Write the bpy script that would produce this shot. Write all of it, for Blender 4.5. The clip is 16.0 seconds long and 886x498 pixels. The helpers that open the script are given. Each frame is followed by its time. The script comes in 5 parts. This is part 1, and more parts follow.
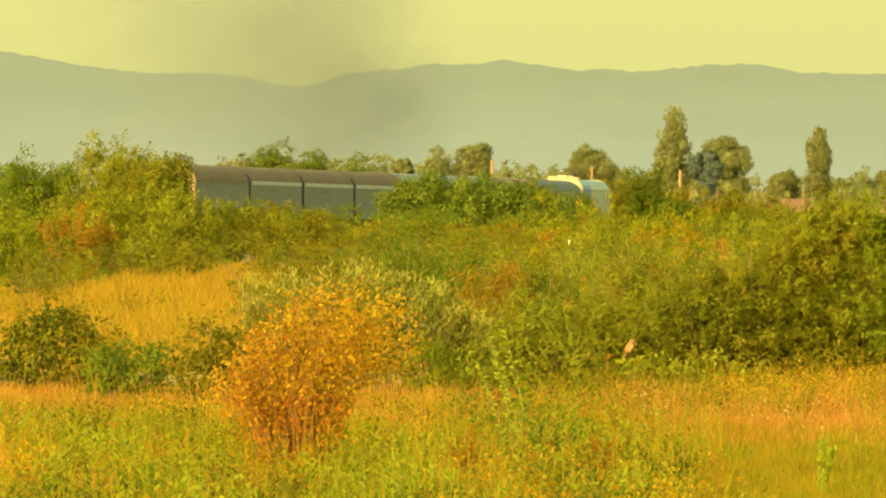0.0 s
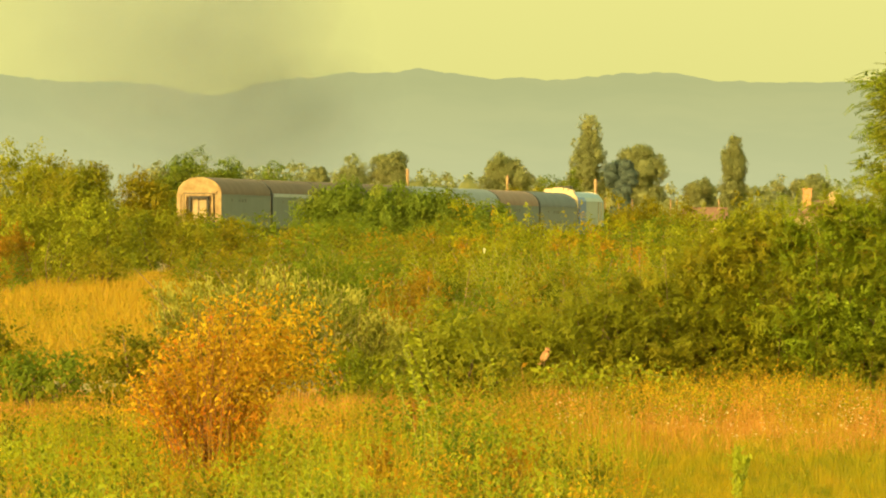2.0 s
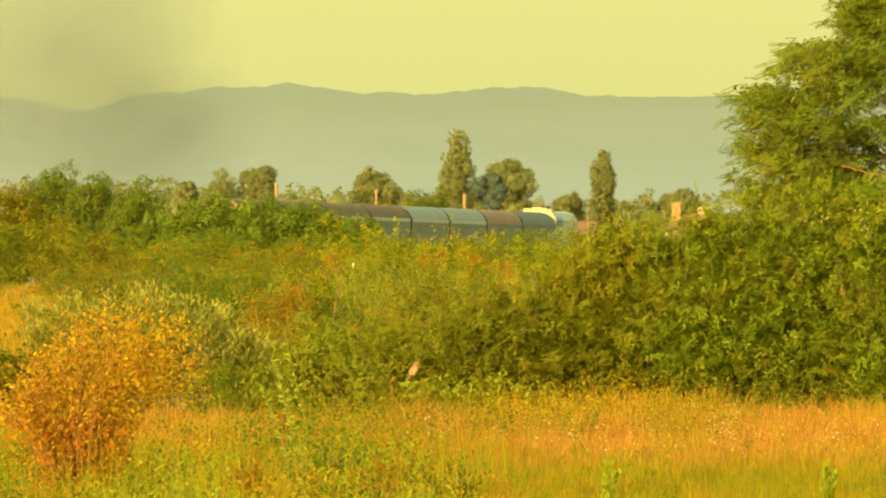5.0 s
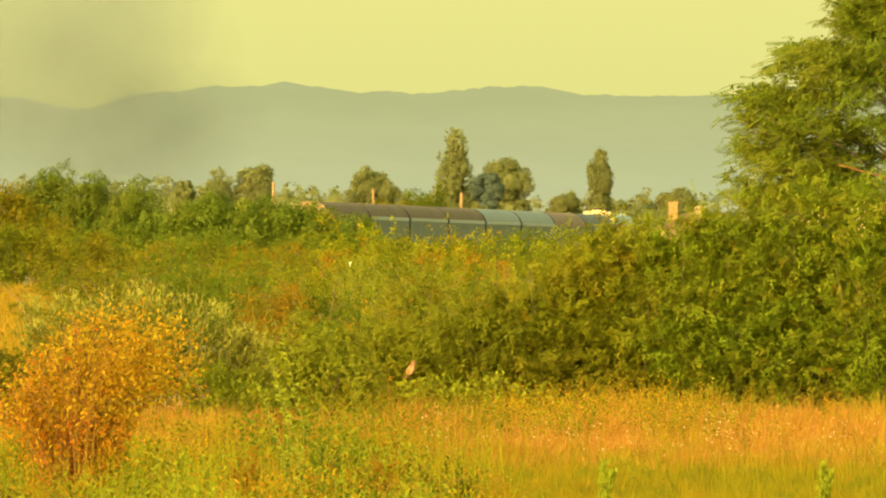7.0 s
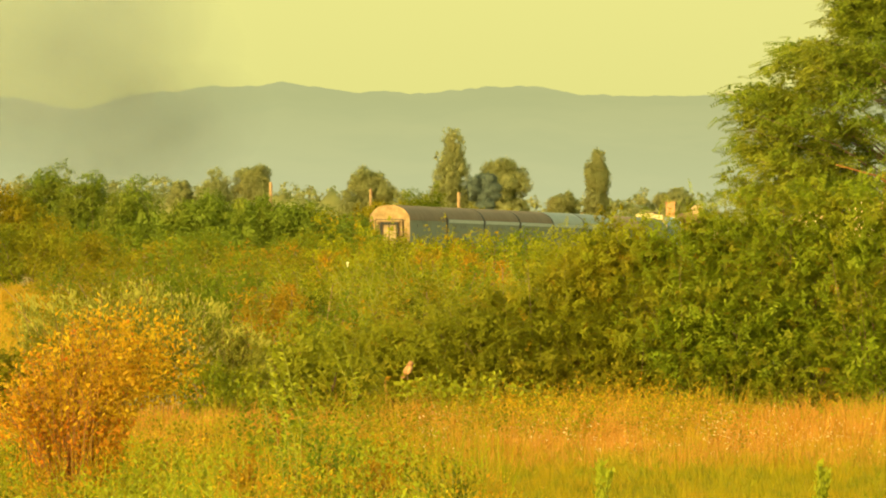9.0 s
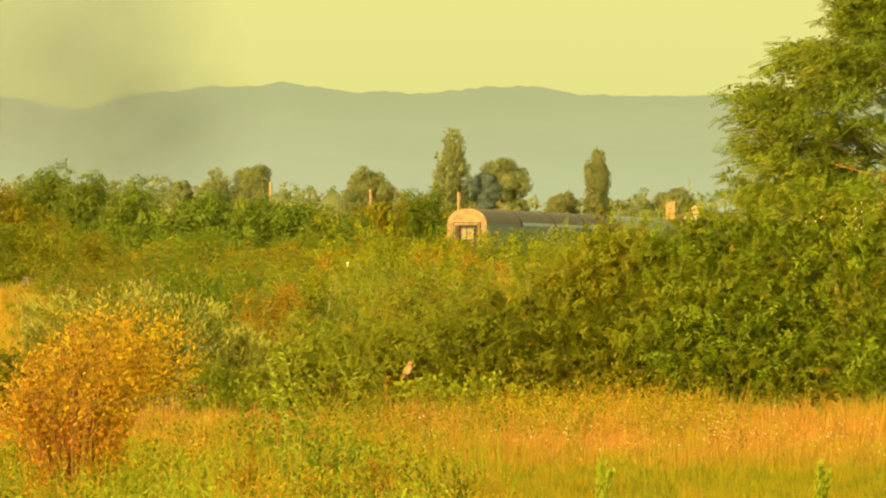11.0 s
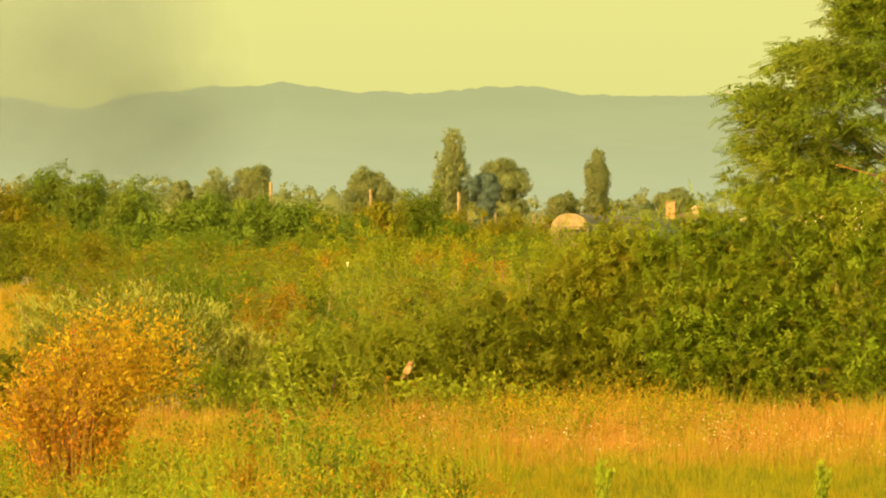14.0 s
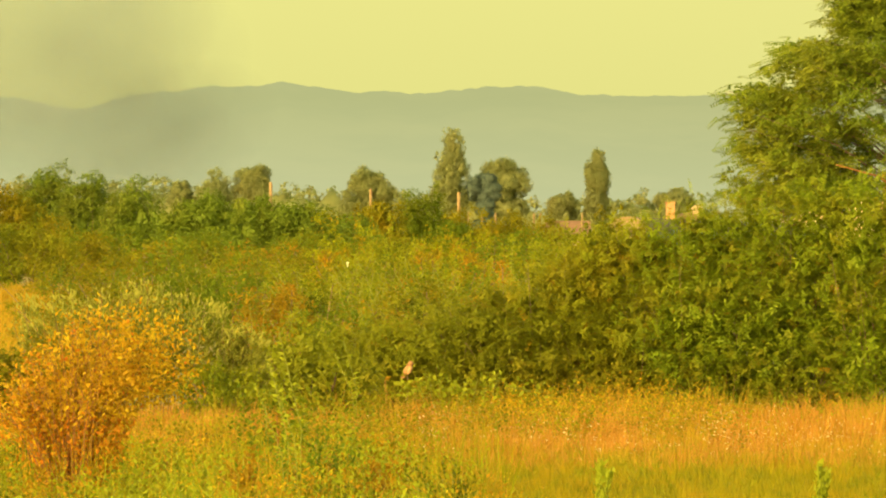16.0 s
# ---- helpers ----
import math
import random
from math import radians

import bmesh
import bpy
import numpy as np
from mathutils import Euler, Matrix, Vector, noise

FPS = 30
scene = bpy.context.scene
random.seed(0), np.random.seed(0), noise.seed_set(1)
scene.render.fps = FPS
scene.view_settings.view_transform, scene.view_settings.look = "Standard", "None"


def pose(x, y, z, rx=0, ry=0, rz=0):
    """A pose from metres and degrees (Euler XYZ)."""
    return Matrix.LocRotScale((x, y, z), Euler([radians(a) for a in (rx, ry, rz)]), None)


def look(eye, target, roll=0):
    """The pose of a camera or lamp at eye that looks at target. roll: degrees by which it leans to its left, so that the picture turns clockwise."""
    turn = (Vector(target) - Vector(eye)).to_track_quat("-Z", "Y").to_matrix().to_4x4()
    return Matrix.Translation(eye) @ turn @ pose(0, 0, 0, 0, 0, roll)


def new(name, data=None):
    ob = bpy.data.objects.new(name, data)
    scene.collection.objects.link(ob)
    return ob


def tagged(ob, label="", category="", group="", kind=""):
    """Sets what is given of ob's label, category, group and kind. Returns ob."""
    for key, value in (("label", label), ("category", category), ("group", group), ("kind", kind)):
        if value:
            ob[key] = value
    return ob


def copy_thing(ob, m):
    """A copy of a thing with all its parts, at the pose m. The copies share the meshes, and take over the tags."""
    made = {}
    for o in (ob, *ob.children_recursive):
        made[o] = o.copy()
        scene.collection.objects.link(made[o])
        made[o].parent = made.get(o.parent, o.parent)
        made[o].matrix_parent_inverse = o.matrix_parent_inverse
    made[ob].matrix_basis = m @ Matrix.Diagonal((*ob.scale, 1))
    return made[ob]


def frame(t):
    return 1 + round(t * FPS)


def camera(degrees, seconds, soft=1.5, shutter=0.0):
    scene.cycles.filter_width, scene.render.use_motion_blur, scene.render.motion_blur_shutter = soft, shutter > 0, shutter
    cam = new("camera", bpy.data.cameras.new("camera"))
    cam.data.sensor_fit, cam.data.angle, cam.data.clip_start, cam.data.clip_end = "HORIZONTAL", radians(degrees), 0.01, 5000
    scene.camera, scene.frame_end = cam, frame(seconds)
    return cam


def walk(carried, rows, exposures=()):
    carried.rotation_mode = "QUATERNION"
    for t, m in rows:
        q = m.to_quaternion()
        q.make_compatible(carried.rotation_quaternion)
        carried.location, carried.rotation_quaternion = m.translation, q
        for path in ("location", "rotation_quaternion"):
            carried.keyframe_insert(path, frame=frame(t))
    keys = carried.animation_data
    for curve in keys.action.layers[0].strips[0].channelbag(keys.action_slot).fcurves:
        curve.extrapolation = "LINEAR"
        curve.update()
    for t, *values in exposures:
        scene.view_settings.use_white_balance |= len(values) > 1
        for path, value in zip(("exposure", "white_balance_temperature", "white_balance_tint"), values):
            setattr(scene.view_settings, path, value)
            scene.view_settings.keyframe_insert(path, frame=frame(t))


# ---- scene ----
# A long-lens view across a dry meadow to a passenger train that runs away along a gentle curve.
EYE = 2.0
cam = camera(2.0, 16.0, soft=2.0)
# seconds, degrees of pan to the left, degrees of tilt
PAN = [
    (0.0, 0.5001, -0.1059), (0.5, 0.3546, -0.0995), (1.0, 0.3597, -0.0931), (1.5, 0.3470, -0.0931),
    (2.0, 0.3087, -0.0867), (2.5, 0.1403, -0.0957), (3.0, -0.0740, -0.1021), (3.5, -0.1059, -0.0880),
    (4.0, -0.0498, -0.0702), (4.2, -0.0080, -0.0510), (5.2, 0.0130, -0.0550), (6.3, 0.0125, -0.0561),
    (6.5, 0.0102, -0.0561), (7.0, 0.0060, -0.0561), (7.5, 0.0026, -0.0561), (8.0, 0.0013, -0.0561),
    (9.0, 0.0000, -0.0561), (12.0, 0.0000, -0.0561), (16.0, 0.0000, -0.0561),
]
walk(cam, [(t, pose(0, 0, EYE, 90 + tilt, 0, pan)) for t, pan, tilt in PAN],
     exposures=[(0.0, 1.0), (16.0, 1.0)])

# ---- light ----
TO_SUN = Vector((-0.52, -0.79, 0.31)).normalized()
sun = new("sun", bpy.data.lights.new("sun", "SUN"))
sun.data.energy, sun.data.angle, sun.data.color = 2.75, radians(0.5), (1.0, 0.70, 0.25)
sun.matrix_world = look((0, 0, 60), Vector((0, 0, 60)) - TO_SUN)
world = bpy.data.worlds.new("evening_sky")
scene.world = world
world.use_nodes = True
wt = world.node_tree
sky = wt.nodes.new("ShaderNodeTexSky")
sky.sky_type, sky.sun_disc = "NISHITA", False
sky.sun_elevation, sky.sun_rotation = math.asin(TO_SUN.z), math.atan2(TO_SUN.x, TO_SUN.y)
sky.dust_density, sky.air_density = 3.0, 1.0
tint = wt.nodes.new("ShaderNodeMix")
tint.data_type, tint.blend_type = "RGBA", "MULTIPLY"
tint.inputs[0].default_value = 1.0
tint.inputs[7].default_value = (1.0, 0.90, 0.40, 1)
wt.links.new(sky.outputs[0], tint.inputs[6])
# an even veil of summer-evening haze over the whole sky
veil = wt.nodes.new("ShaderNodeMix")
veil.data_type, veil.blend_type = "RGBA", "ADD"
veil.inputs[0].default_value = 1.0
veil.inputs[7].default_value = (1.96, 1.91, 0.60, 1)
wt.links.new(tint.outputs[2], veil.inputs[6])
wt.links.new(veil.outputs[2], wt.nodes["Background"].inputs[0])
wt.nodes["Background"].inputs[1].default_value = 0.15


# ---- materials ----
def mat(name, rough=0.7, metal=0.0):
    m = bpy.data.materials.new(name)
    m.use_nodes = True
    b = m.node_tree.nodes["Principled BSDF"]
    b.inputs["Roughness"].default_value, b.inputs["Metallic"].default_value = rough, metal
    return m, m.node_tree, b


def ramp(nt, source, stops):
    r = nt.nodes.new("ShaderNodeValToRGB")
    el = r.color_ramp.elements
    while len(el) < len(stops):
        el.new(0.5)
    for e, (p, c) in zip(el, stops):
        e.position, e.color = p, (*c, 1)
    nt.links.new(source, r.inputs[0])
    return r.outputs[0]


def grain(nt, scale, detail=4, rough=0.6, where="Object", stretch=1.0):
    tc, n = nt.nodes.new("ShaderNodeTexCoord"), nt.nodes.new("ShaderNodeTexNoise")
    n.inputs["Scale"].default_value, n.inputs["Detail"].default_value = scale, detail
    n.inputs["Roughness"].default_value = rough
    mp = nt.nodes.new("ShaderNodeMapping")
    mp.inputs["Scale"].default_value = (1, stretch, 1)
    nt.links.new(tc.outputs[where], mp.inputs[0])
    nt.links.new(mp.outputs[0], n.inputs["Vector"])
    return n.outputs[0]


def blend(nt, a, b, fac, mode="MIX"):
    m = nt.nodes.new("ShaderNodeMix")
    m.data_type, m.blend_type = "RGBA", mode
    for i, v in ((0, fac), (6, a), (7, b)):
        if hasattr(v, "links"):
            nt.links.new(v, m.inputs[i])
        else:
            m.inputs[i].default_value = v if i == 0 else (*v, 1)
    return m.outputs[2]


def bump(nt, b, source, strength=0.3, distance=0.01):
    n = nt.nodes.new("ShaderNodeBump")
    n.inputs["Strength"].default_value, n.inputs["Distance"].default_value = strength, distance
    nt.links.new(source, n.inputs["Height"])
    nt.links.new(n.outputs[0], b.inputs["Normal"])


def leafy(name, tones, patch=None, patch_scale=1.2, through_light=0.35, rough=0.55, stretch=1.0, shade=None, vary=0.16, spread=0.5):
    """Leaves: each one its own tone out of the given, with a second tone in patches, and some light through them."""
    m, nt, b = mat(name, rough)
    geo = nt.nodes.new("ShaderNodeNewGeometry")
    n = len(tones)
    mean = [sum(c[i] for c in tones) / n for i in range(3)]
    tones = [tuple(m0 + spread * (v - m0) for v, m0 in zip(c, mean)) for c in tones]
    col = ramp(nt, geo.outputs["Random Per Island"], [(i / max(1, n - 1), c) for i, c in enumerate(tones)])
    if patch:
        spots = ramp(nt, grain(nt, patch_scale, 3, stretch=stretch), [(0.47, (0, 0, 0)), (0.66, (1, 1, 1))])
        col = blend(nt, col, patch, spots)
    # darker patches at random: own tones and shade between leaf clumps put into colour
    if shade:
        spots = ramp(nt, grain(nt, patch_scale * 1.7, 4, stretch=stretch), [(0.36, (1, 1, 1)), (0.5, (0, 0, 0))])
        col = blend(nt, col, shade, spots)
    if vary:
        info = nt.nodes.new("ShaderNodeObjectInfo")
        each = ramp(nt, info.outputs["Random"], [(0.0, (1 - vary, 1 - vary, 1 - vary)), (1.0, (1.0, 1.0, 1.0))])
        col = blend(nt, col, each, 1.0, "MULTIPLY")
    nt.links.new(col, b.inputs["Base Color"])
    tr, mix = nt.nodes.new("ShaderNodeBsdfTranslucent"), nt.nodes.new("ShaderNodeMixShader")
    nt.links.new(col, tr.inputs[0])
    mix.inputs[0].default_value = through_light
    b.inputs["Specular IOR Level"].default_value = 0.12
    nt.links.new(b.outputs[0], mix.inputs[1])
    nt.links.new(tr.outputs[0], mix.inputs[2])
    nt.links.new(mix.outputs[0], nt.nodes["Material Output"].inputs[0])
    return m


def plain(name, c1, c2, scale=3.0, rough=0.7, metal=0.0, relief=0.2):
    m, nt, b = mat(name, rough, metal)
    g = grain(nt, scale, 6)
    nt.links.new(ramp(nt, g, [(0.3, c1), (0.7, c2)]), b.inputs["Base Color"])
    bump(nt, b, g, relief)
    return m


ACACIA = leafy("acacia_leaf", [(0.138, 0.200, 0.008), (0.198, 0.262, 0.010), (0.252, 0.312, 0.015), (0.167, 0.228, 0.009)], (0.25, 0.235, 0.014), 1.6, 0.36, vary=0.16, spread=0.35)
HEDGE_LEAF = leafy("hedge_leaf", [(0.178, 0.200, 0.008), (0.220, 0.238, 0.010), (0.258, 0.270, 0.012)], (0.275, 0.23, 0.012), 1.4, 0.4, vary=0.12, spread=0.35)
TREE_LEAF = leafy("tree_leaf", [(0.105, 0.155, 0.010), (0.15, 0.205, 0.014), (0.205, 0.25, 0.018)], (0.20, 0.215, 0.016), 1.0, 0.36, vary=0)
YELLOW_LEAF = leafy("yellow_leaf", [(0.22, 0.14, 0.008), (0.56, 0.37, 0.010), (0.40, 0.20, 0.008), (0.68, 0.49, 0.025), (0.48, 0.29, 0.010), (0.22, 0.16, 0.010)], (0.46, 0.24, 0.010), 2.4, 0.45, vary=0, spread=0.85)
EMBER_LEAF = leafy("ember_leaf", [(0.50, 0.20, 0.010), (0.58, 0.27, 0.012), (0.46, 0.11, 0.010), (0.40, 0.24, 0.012)], (0.44, 0.20, 0.010), 2.4, 0.4, vary=0, spread=0.85)
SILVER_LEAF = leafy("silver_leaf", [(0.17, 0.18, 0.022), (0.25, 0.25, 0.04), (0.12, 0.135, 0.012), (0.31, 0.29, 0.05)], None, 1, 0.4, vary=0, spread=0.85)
# paler copy of the willow leaf: sun on the shoot tips put into colour
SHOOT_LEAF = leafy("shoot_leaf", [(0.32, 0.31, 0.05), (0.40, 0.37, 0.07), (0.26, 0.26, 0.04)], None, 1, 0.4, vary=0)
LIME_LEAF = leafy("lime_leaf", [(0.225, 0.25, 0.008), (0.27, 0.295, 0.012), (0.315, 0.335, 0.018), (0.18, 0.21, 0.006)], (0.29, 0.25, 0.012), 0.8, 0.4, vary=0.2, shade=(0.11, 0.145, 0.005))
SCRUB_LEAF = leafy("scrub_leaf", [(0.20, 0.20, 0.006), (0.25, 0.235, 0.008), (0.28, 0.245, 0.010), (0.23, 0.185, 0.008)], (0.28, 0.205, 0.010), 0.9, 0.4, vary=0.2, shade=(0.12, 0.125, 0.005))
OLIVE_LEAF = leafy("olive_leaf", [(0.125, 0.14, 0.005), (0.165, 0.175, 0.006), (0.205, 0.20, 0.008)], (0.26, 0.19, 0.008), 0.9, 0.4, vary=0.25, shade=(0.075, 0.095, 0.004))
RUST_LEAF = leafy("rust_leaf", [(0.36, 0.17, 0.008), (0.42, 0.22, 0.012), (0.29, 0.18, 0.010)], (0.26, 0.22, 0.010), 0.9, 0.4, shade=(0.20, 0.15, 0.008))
THICKET_LEAF = leafy("thicket_leaf", [(0.185, 0.21, 0.010), (0.225, 0.245, 0.012), (0.26, 0.265, 0.014)], (0.285, 0.245, 0.014), 0.7, 0.42, vary=0.2)
BUSH_LEAF = leafy("bush_leaf", [(0.105, 0.155, 0.010), (0.14, 0.195, 0.012), (0.175, 0.225, 0.014)], (0.21, 0.225, 0.014), 0.4, 0.45, vary=0.2)
# green of the trackside bushes, with a little haze put into the colour
TRACK_LEAF = leafy("trackside_leaf", [(0.13, 0.185, 0.018), (0.155, 0.215, 0.021), (0.18, 0.24, 0.024)], (0.215, 0.235, 0.026), 0.4, 0.42, vary=0.18)
# haze of the distance put into these pale, greyed leaf colours
HAZED_FAR_LEAF = leafy("hazed_far_leaf", [(0.305, 0.328, 0.140), (0.315, 0.336, 0.142), (0.325, 0.343, 0.144)], (0.345, 0.335, 0.14), 0.1, 0.62, vary=0.06)
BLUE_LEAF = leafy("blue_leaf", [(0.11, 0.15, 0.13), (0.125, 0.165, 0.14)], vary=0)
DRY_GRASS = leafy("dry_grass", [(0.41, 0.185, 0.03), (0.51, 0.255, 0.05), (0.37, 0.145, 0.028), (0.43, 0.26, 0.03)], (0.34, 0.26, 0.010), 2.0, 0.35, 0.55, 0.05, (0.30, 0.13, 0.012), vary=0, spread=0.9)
PALE_GRASS = leafy("pale_grass", [(0.335, 0.225, 0.015), (0.40, 0.275, 0.02), (0.29, 0.19, 0.012)], (0.35, 0.17, 0.016), 0.5, 0.35, spread=0.9)
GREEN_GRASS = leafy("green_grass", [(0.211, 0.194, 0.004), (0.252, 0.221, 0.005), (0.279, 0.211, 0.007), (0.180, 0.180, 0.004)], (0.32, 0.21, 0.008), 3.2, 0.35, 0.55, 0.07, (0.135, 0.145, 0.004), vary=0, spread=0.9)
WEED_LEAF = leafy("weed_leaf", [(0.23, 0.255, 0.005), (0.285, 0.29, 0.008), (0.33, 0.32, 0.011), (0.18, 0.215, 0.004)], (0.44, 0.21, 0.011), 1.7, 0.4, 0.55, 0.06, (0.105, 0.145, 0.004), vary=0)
BRIGHT_LEAF = leafy("bright_leaf", [(0.25, 0.295, 0.012), (0.29, 0.33, 0.017), (0.33, 0.365, 0.024)], (0.30, 0.29, 0.014), 2.0, 0.4, vary=0.12)
FLOWER = leafy("dry_flower", [(0.70, 0.52, 0.25), (0.62, 0.40, 0.2), (0.75, 0.62, 0.35)], spread=0.85)
BARK = plain("bark", (0.10, 0.065, 0.03), (0.22, 0.14, 0.07), 14, 0.9)
TWIG = plain("twig", (0.20, 0.085, 0.015), (0.31, 0.145, 0.03), 10, 0.85)
STALK = plain("green_stalk", (0.17, 0.19, 0.015), (0.24, 0.24, 0.025), 10, 0.7)
EARTH = plain("meadow_earth", (0.22, 0.15, 0.03), (0.32, 0.24, 0.05), 0.5, 0.95)
BALLAST = plain("ballast", (0.20, 0.18, 0.15), (0.34, 0.30, 0.26), 9, 0.95)
STEEL = plain("rail_steel", (0.25, 0.2, 0.16), (0.4, 0.34, 0.3), 5, 0.45, 0.8)
WOOD = plain("sleeper_wood", (0.10, 0.08, 0.06), (0.18, 0.14, 0.10), 5, 0.9)


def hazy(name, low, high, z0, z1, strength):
    """Far hills: a plain glowing distance with haze put into its colour, paler towards the plain, with faint slopes."""
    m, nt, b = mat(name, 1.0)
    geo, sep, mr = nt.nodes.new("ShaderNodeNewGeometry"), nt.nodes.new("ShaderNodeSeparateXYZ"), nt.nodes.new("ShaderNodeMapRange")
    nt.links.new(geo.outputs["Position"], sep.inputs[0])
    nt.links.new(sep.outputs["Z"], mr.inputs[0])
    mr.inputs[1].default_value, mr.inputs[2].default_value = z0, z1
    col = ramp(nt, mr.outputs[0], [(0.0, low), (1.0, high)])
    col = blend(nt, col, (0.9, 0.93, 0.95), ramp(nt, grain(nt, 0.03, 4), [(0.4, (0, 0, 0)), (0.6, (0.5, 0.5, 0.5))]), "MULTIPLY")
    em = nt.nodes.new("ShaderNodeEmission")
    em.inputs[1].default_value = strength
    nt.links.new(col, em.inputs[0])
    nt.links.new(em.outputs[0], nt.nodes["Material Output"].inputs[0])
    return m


# ---- building blocks ----
def site(bearing, far):
    """Ground point at a bearing in thousandths (to the right of north) and a distance in metres."""
    return far * bearing / 1000, far


def ground_z(y):
    return float(np.interp(y, [-900, 1300, 2300, 9000], [0, 0, -3.4, -3.4]))


def mesh_of(name, verts, faces, material, smooth=False):
    me = bpy.data.meshes.new(name)
    me.from_pydata(verts, [], faces)
    me.materials.append(material)
    if smooth:
        me.polygons.foreach_set("use_smooth", [True] * len(me.polygons))
    me.update()
    return me


def piece(name, me, parent=None, label="", m=None):
    ob = new(name, me)
    if parent:
        ob.parent = parent
    if m:
        ob.matrix_basis = m
    return tagged(ob, label)


def part(name, bm, material, parent, label=""):
    """Links a bmesh as one mesh object under a thing or a part."""
    me = bpy.data.meshes.new(name)
    bm.to_mesh(me)
    bm.free()
    me.materials.append(material)
    return piece(name, me, parent, label)


def unit(v):
    return v / np.maximum(np.linalg.norm(v, axis=1, keepdims=True), 1e-9)


def quads(name, verts, material):
    """A mesh of loose quads out of an array (n, 4, 3)."""
    n = len(verts)
    me = bpy.data.meshes.new(name)
    me.vertices.add(4 * n)
    me.vertices.foreach_set("co", verts.reshape(-1))
    me.loops.add(4 * n)
    me.loops.foreach_set("vertex_index", np.arange(4 * n))
    me.polygons.add(n)
    me.polygons.foreach_set("loop_start", np.arange(0, 4 * n, 4))
    me.materials.append(material)
    me.update(calc_edges=True)
    return me


def leaf_quads(base, along, size, rng, wide=0.5, sag=0.15, face=None):
    """Pointed, slightly folded leaves at base, growing along; face: the way their blades look."""
    n = len(base)
    along = unit(along)
    if face is None:
        face = unit(rng.normal(size=(n, 3)) + np.array([0, 0, 1.0]))
    side = unit(np.cross(along, face))
    up = np.cross(side, along)
    size = np.broadcast_to(size, (n,))[:, None]
    mid = base + along * size * 0.45
    v = np.empty((n, 4, 3))
    v[:, 0] = base
    v[:, 1] = mid + side * size * wide * 0.5 + up * size * sag
    v[:, 2] = base + along * size - up * size * sag
    v[:, 3] = mid - side * size * wide * 0.5 + up * size * sag
    return v


def tubes(name, lines, material, sides=5):
    """Tapered stems: each line is its points, the radius at the foot and at the tip."""
    verts, faces = [], []
    for pts, r0, r1 in lines:
        pts = [Vector(p) for p in pts]
        for i, p in enumerate(pts):
            d = (pts[min(i + 1, len(pts) - 1)] - pts[max(i - 1, 0)]).normalized()
            a = d.orthogonal().normalized()
            c = d.cross(a)
            r = r0 + (r1 - r0) * i / (len(pts) - 1)
            for k in range(sides):
                w = math.tau * k / sides
                verts.append(p + (a * math.cos(w) + c * math.sin(w)) * r)
        b = len(verts) - sides * len(pts)
        for i in range(len(pts) - 1):
            for k in range(sides):
                q = b + i * sides
                faces.append((q + k, q + (k + 1) % sides, q + sides + (k + 1) % sides, q + sides + k))
        faces.append(tuple(range(b, b + sides))[::-1])
        faces.append(tuple(range(len(verts) - sides, len(verts))))
    return mesh_of(name, verts, faces, material, True)


def blob_points(rng, blobs, n, shell=0.55):
    """Points in the outer part of rounded masses (x, y, z, rx, ry, rz), above the ground, and the way out of the mass."""
    blobs = np.array(blobs, float)
    area = blobs[:, 3] * blobs[:, 5]
    i = rng.choice(len(blobs), size=n * 2, p=area / area.sum())
    d = unit(rng.normal(size=(n * 2, 3)))
    r = shell + (1 - shell) * rng.random(n * 2)[:, None] ** 0.6
    p = blobs[i, :3] + d * r * blobs[i, 3:]
    d = unit(d / blobs[i, 3:])
    ok = p[:, 2] > 0.05
    return p[ok][:n], d[ok][:n]


def boughs(rng, blobs, count, r, tall=0.85):
    """Rounded leafy boughs of uneven size all over larger masses."""
    b = np.array(blobs, float)
    b[:, 3:] = np.maximum(b[:, 3:] - 0.6 * r, 0.35 * b[:, 3:])
    c, _ = blob_points(rng, b, count, 0.72)
    k = r * (0.55 + 0.9 * rng.random(len(c)))
    return [(*p, q, q, q * tall) for p, q in zip(c, k)]


def crown(rng, blobs, clumps, per, clump_r, size, wide=0.5, shell=0.55, rise=0.5, ruffle=0.3):
    """Leaves in rounded tufts on the outer part of the masses; their blades look outwards."""
    c, d = blob_points(rng, blobs, clumps, shell)
    k = len(c)
    d = np.repeat(d, per, 0)
    e = unit(rng.normal(size=(k * per, 3)) + d * 0.8)
    tuft = np.repeat(clump_r * (1.0 + 1.2 * rng.random(k)), per)[:, None]
    base = np.repeat(c, per, 0) + e * tuft * rng.random((k * per, 1)) ** 0.5
    face = unit(d * 0.5 + e * 2.6 * ruffle + rng.normal(size=(k * per, 3)) * ruffle)
    along = unit(np.cross(face, rng.normal(size=(k * per, 3)))) + np.array([0, 0, rise * 0.8])
    base[:, 2] = np.maximum(base[:, 2], 0.02)
    return leaf_quads(base, along, size * (0.6 + 0.8 * rng.random(k * per)), rng, wide, 0.08, face)


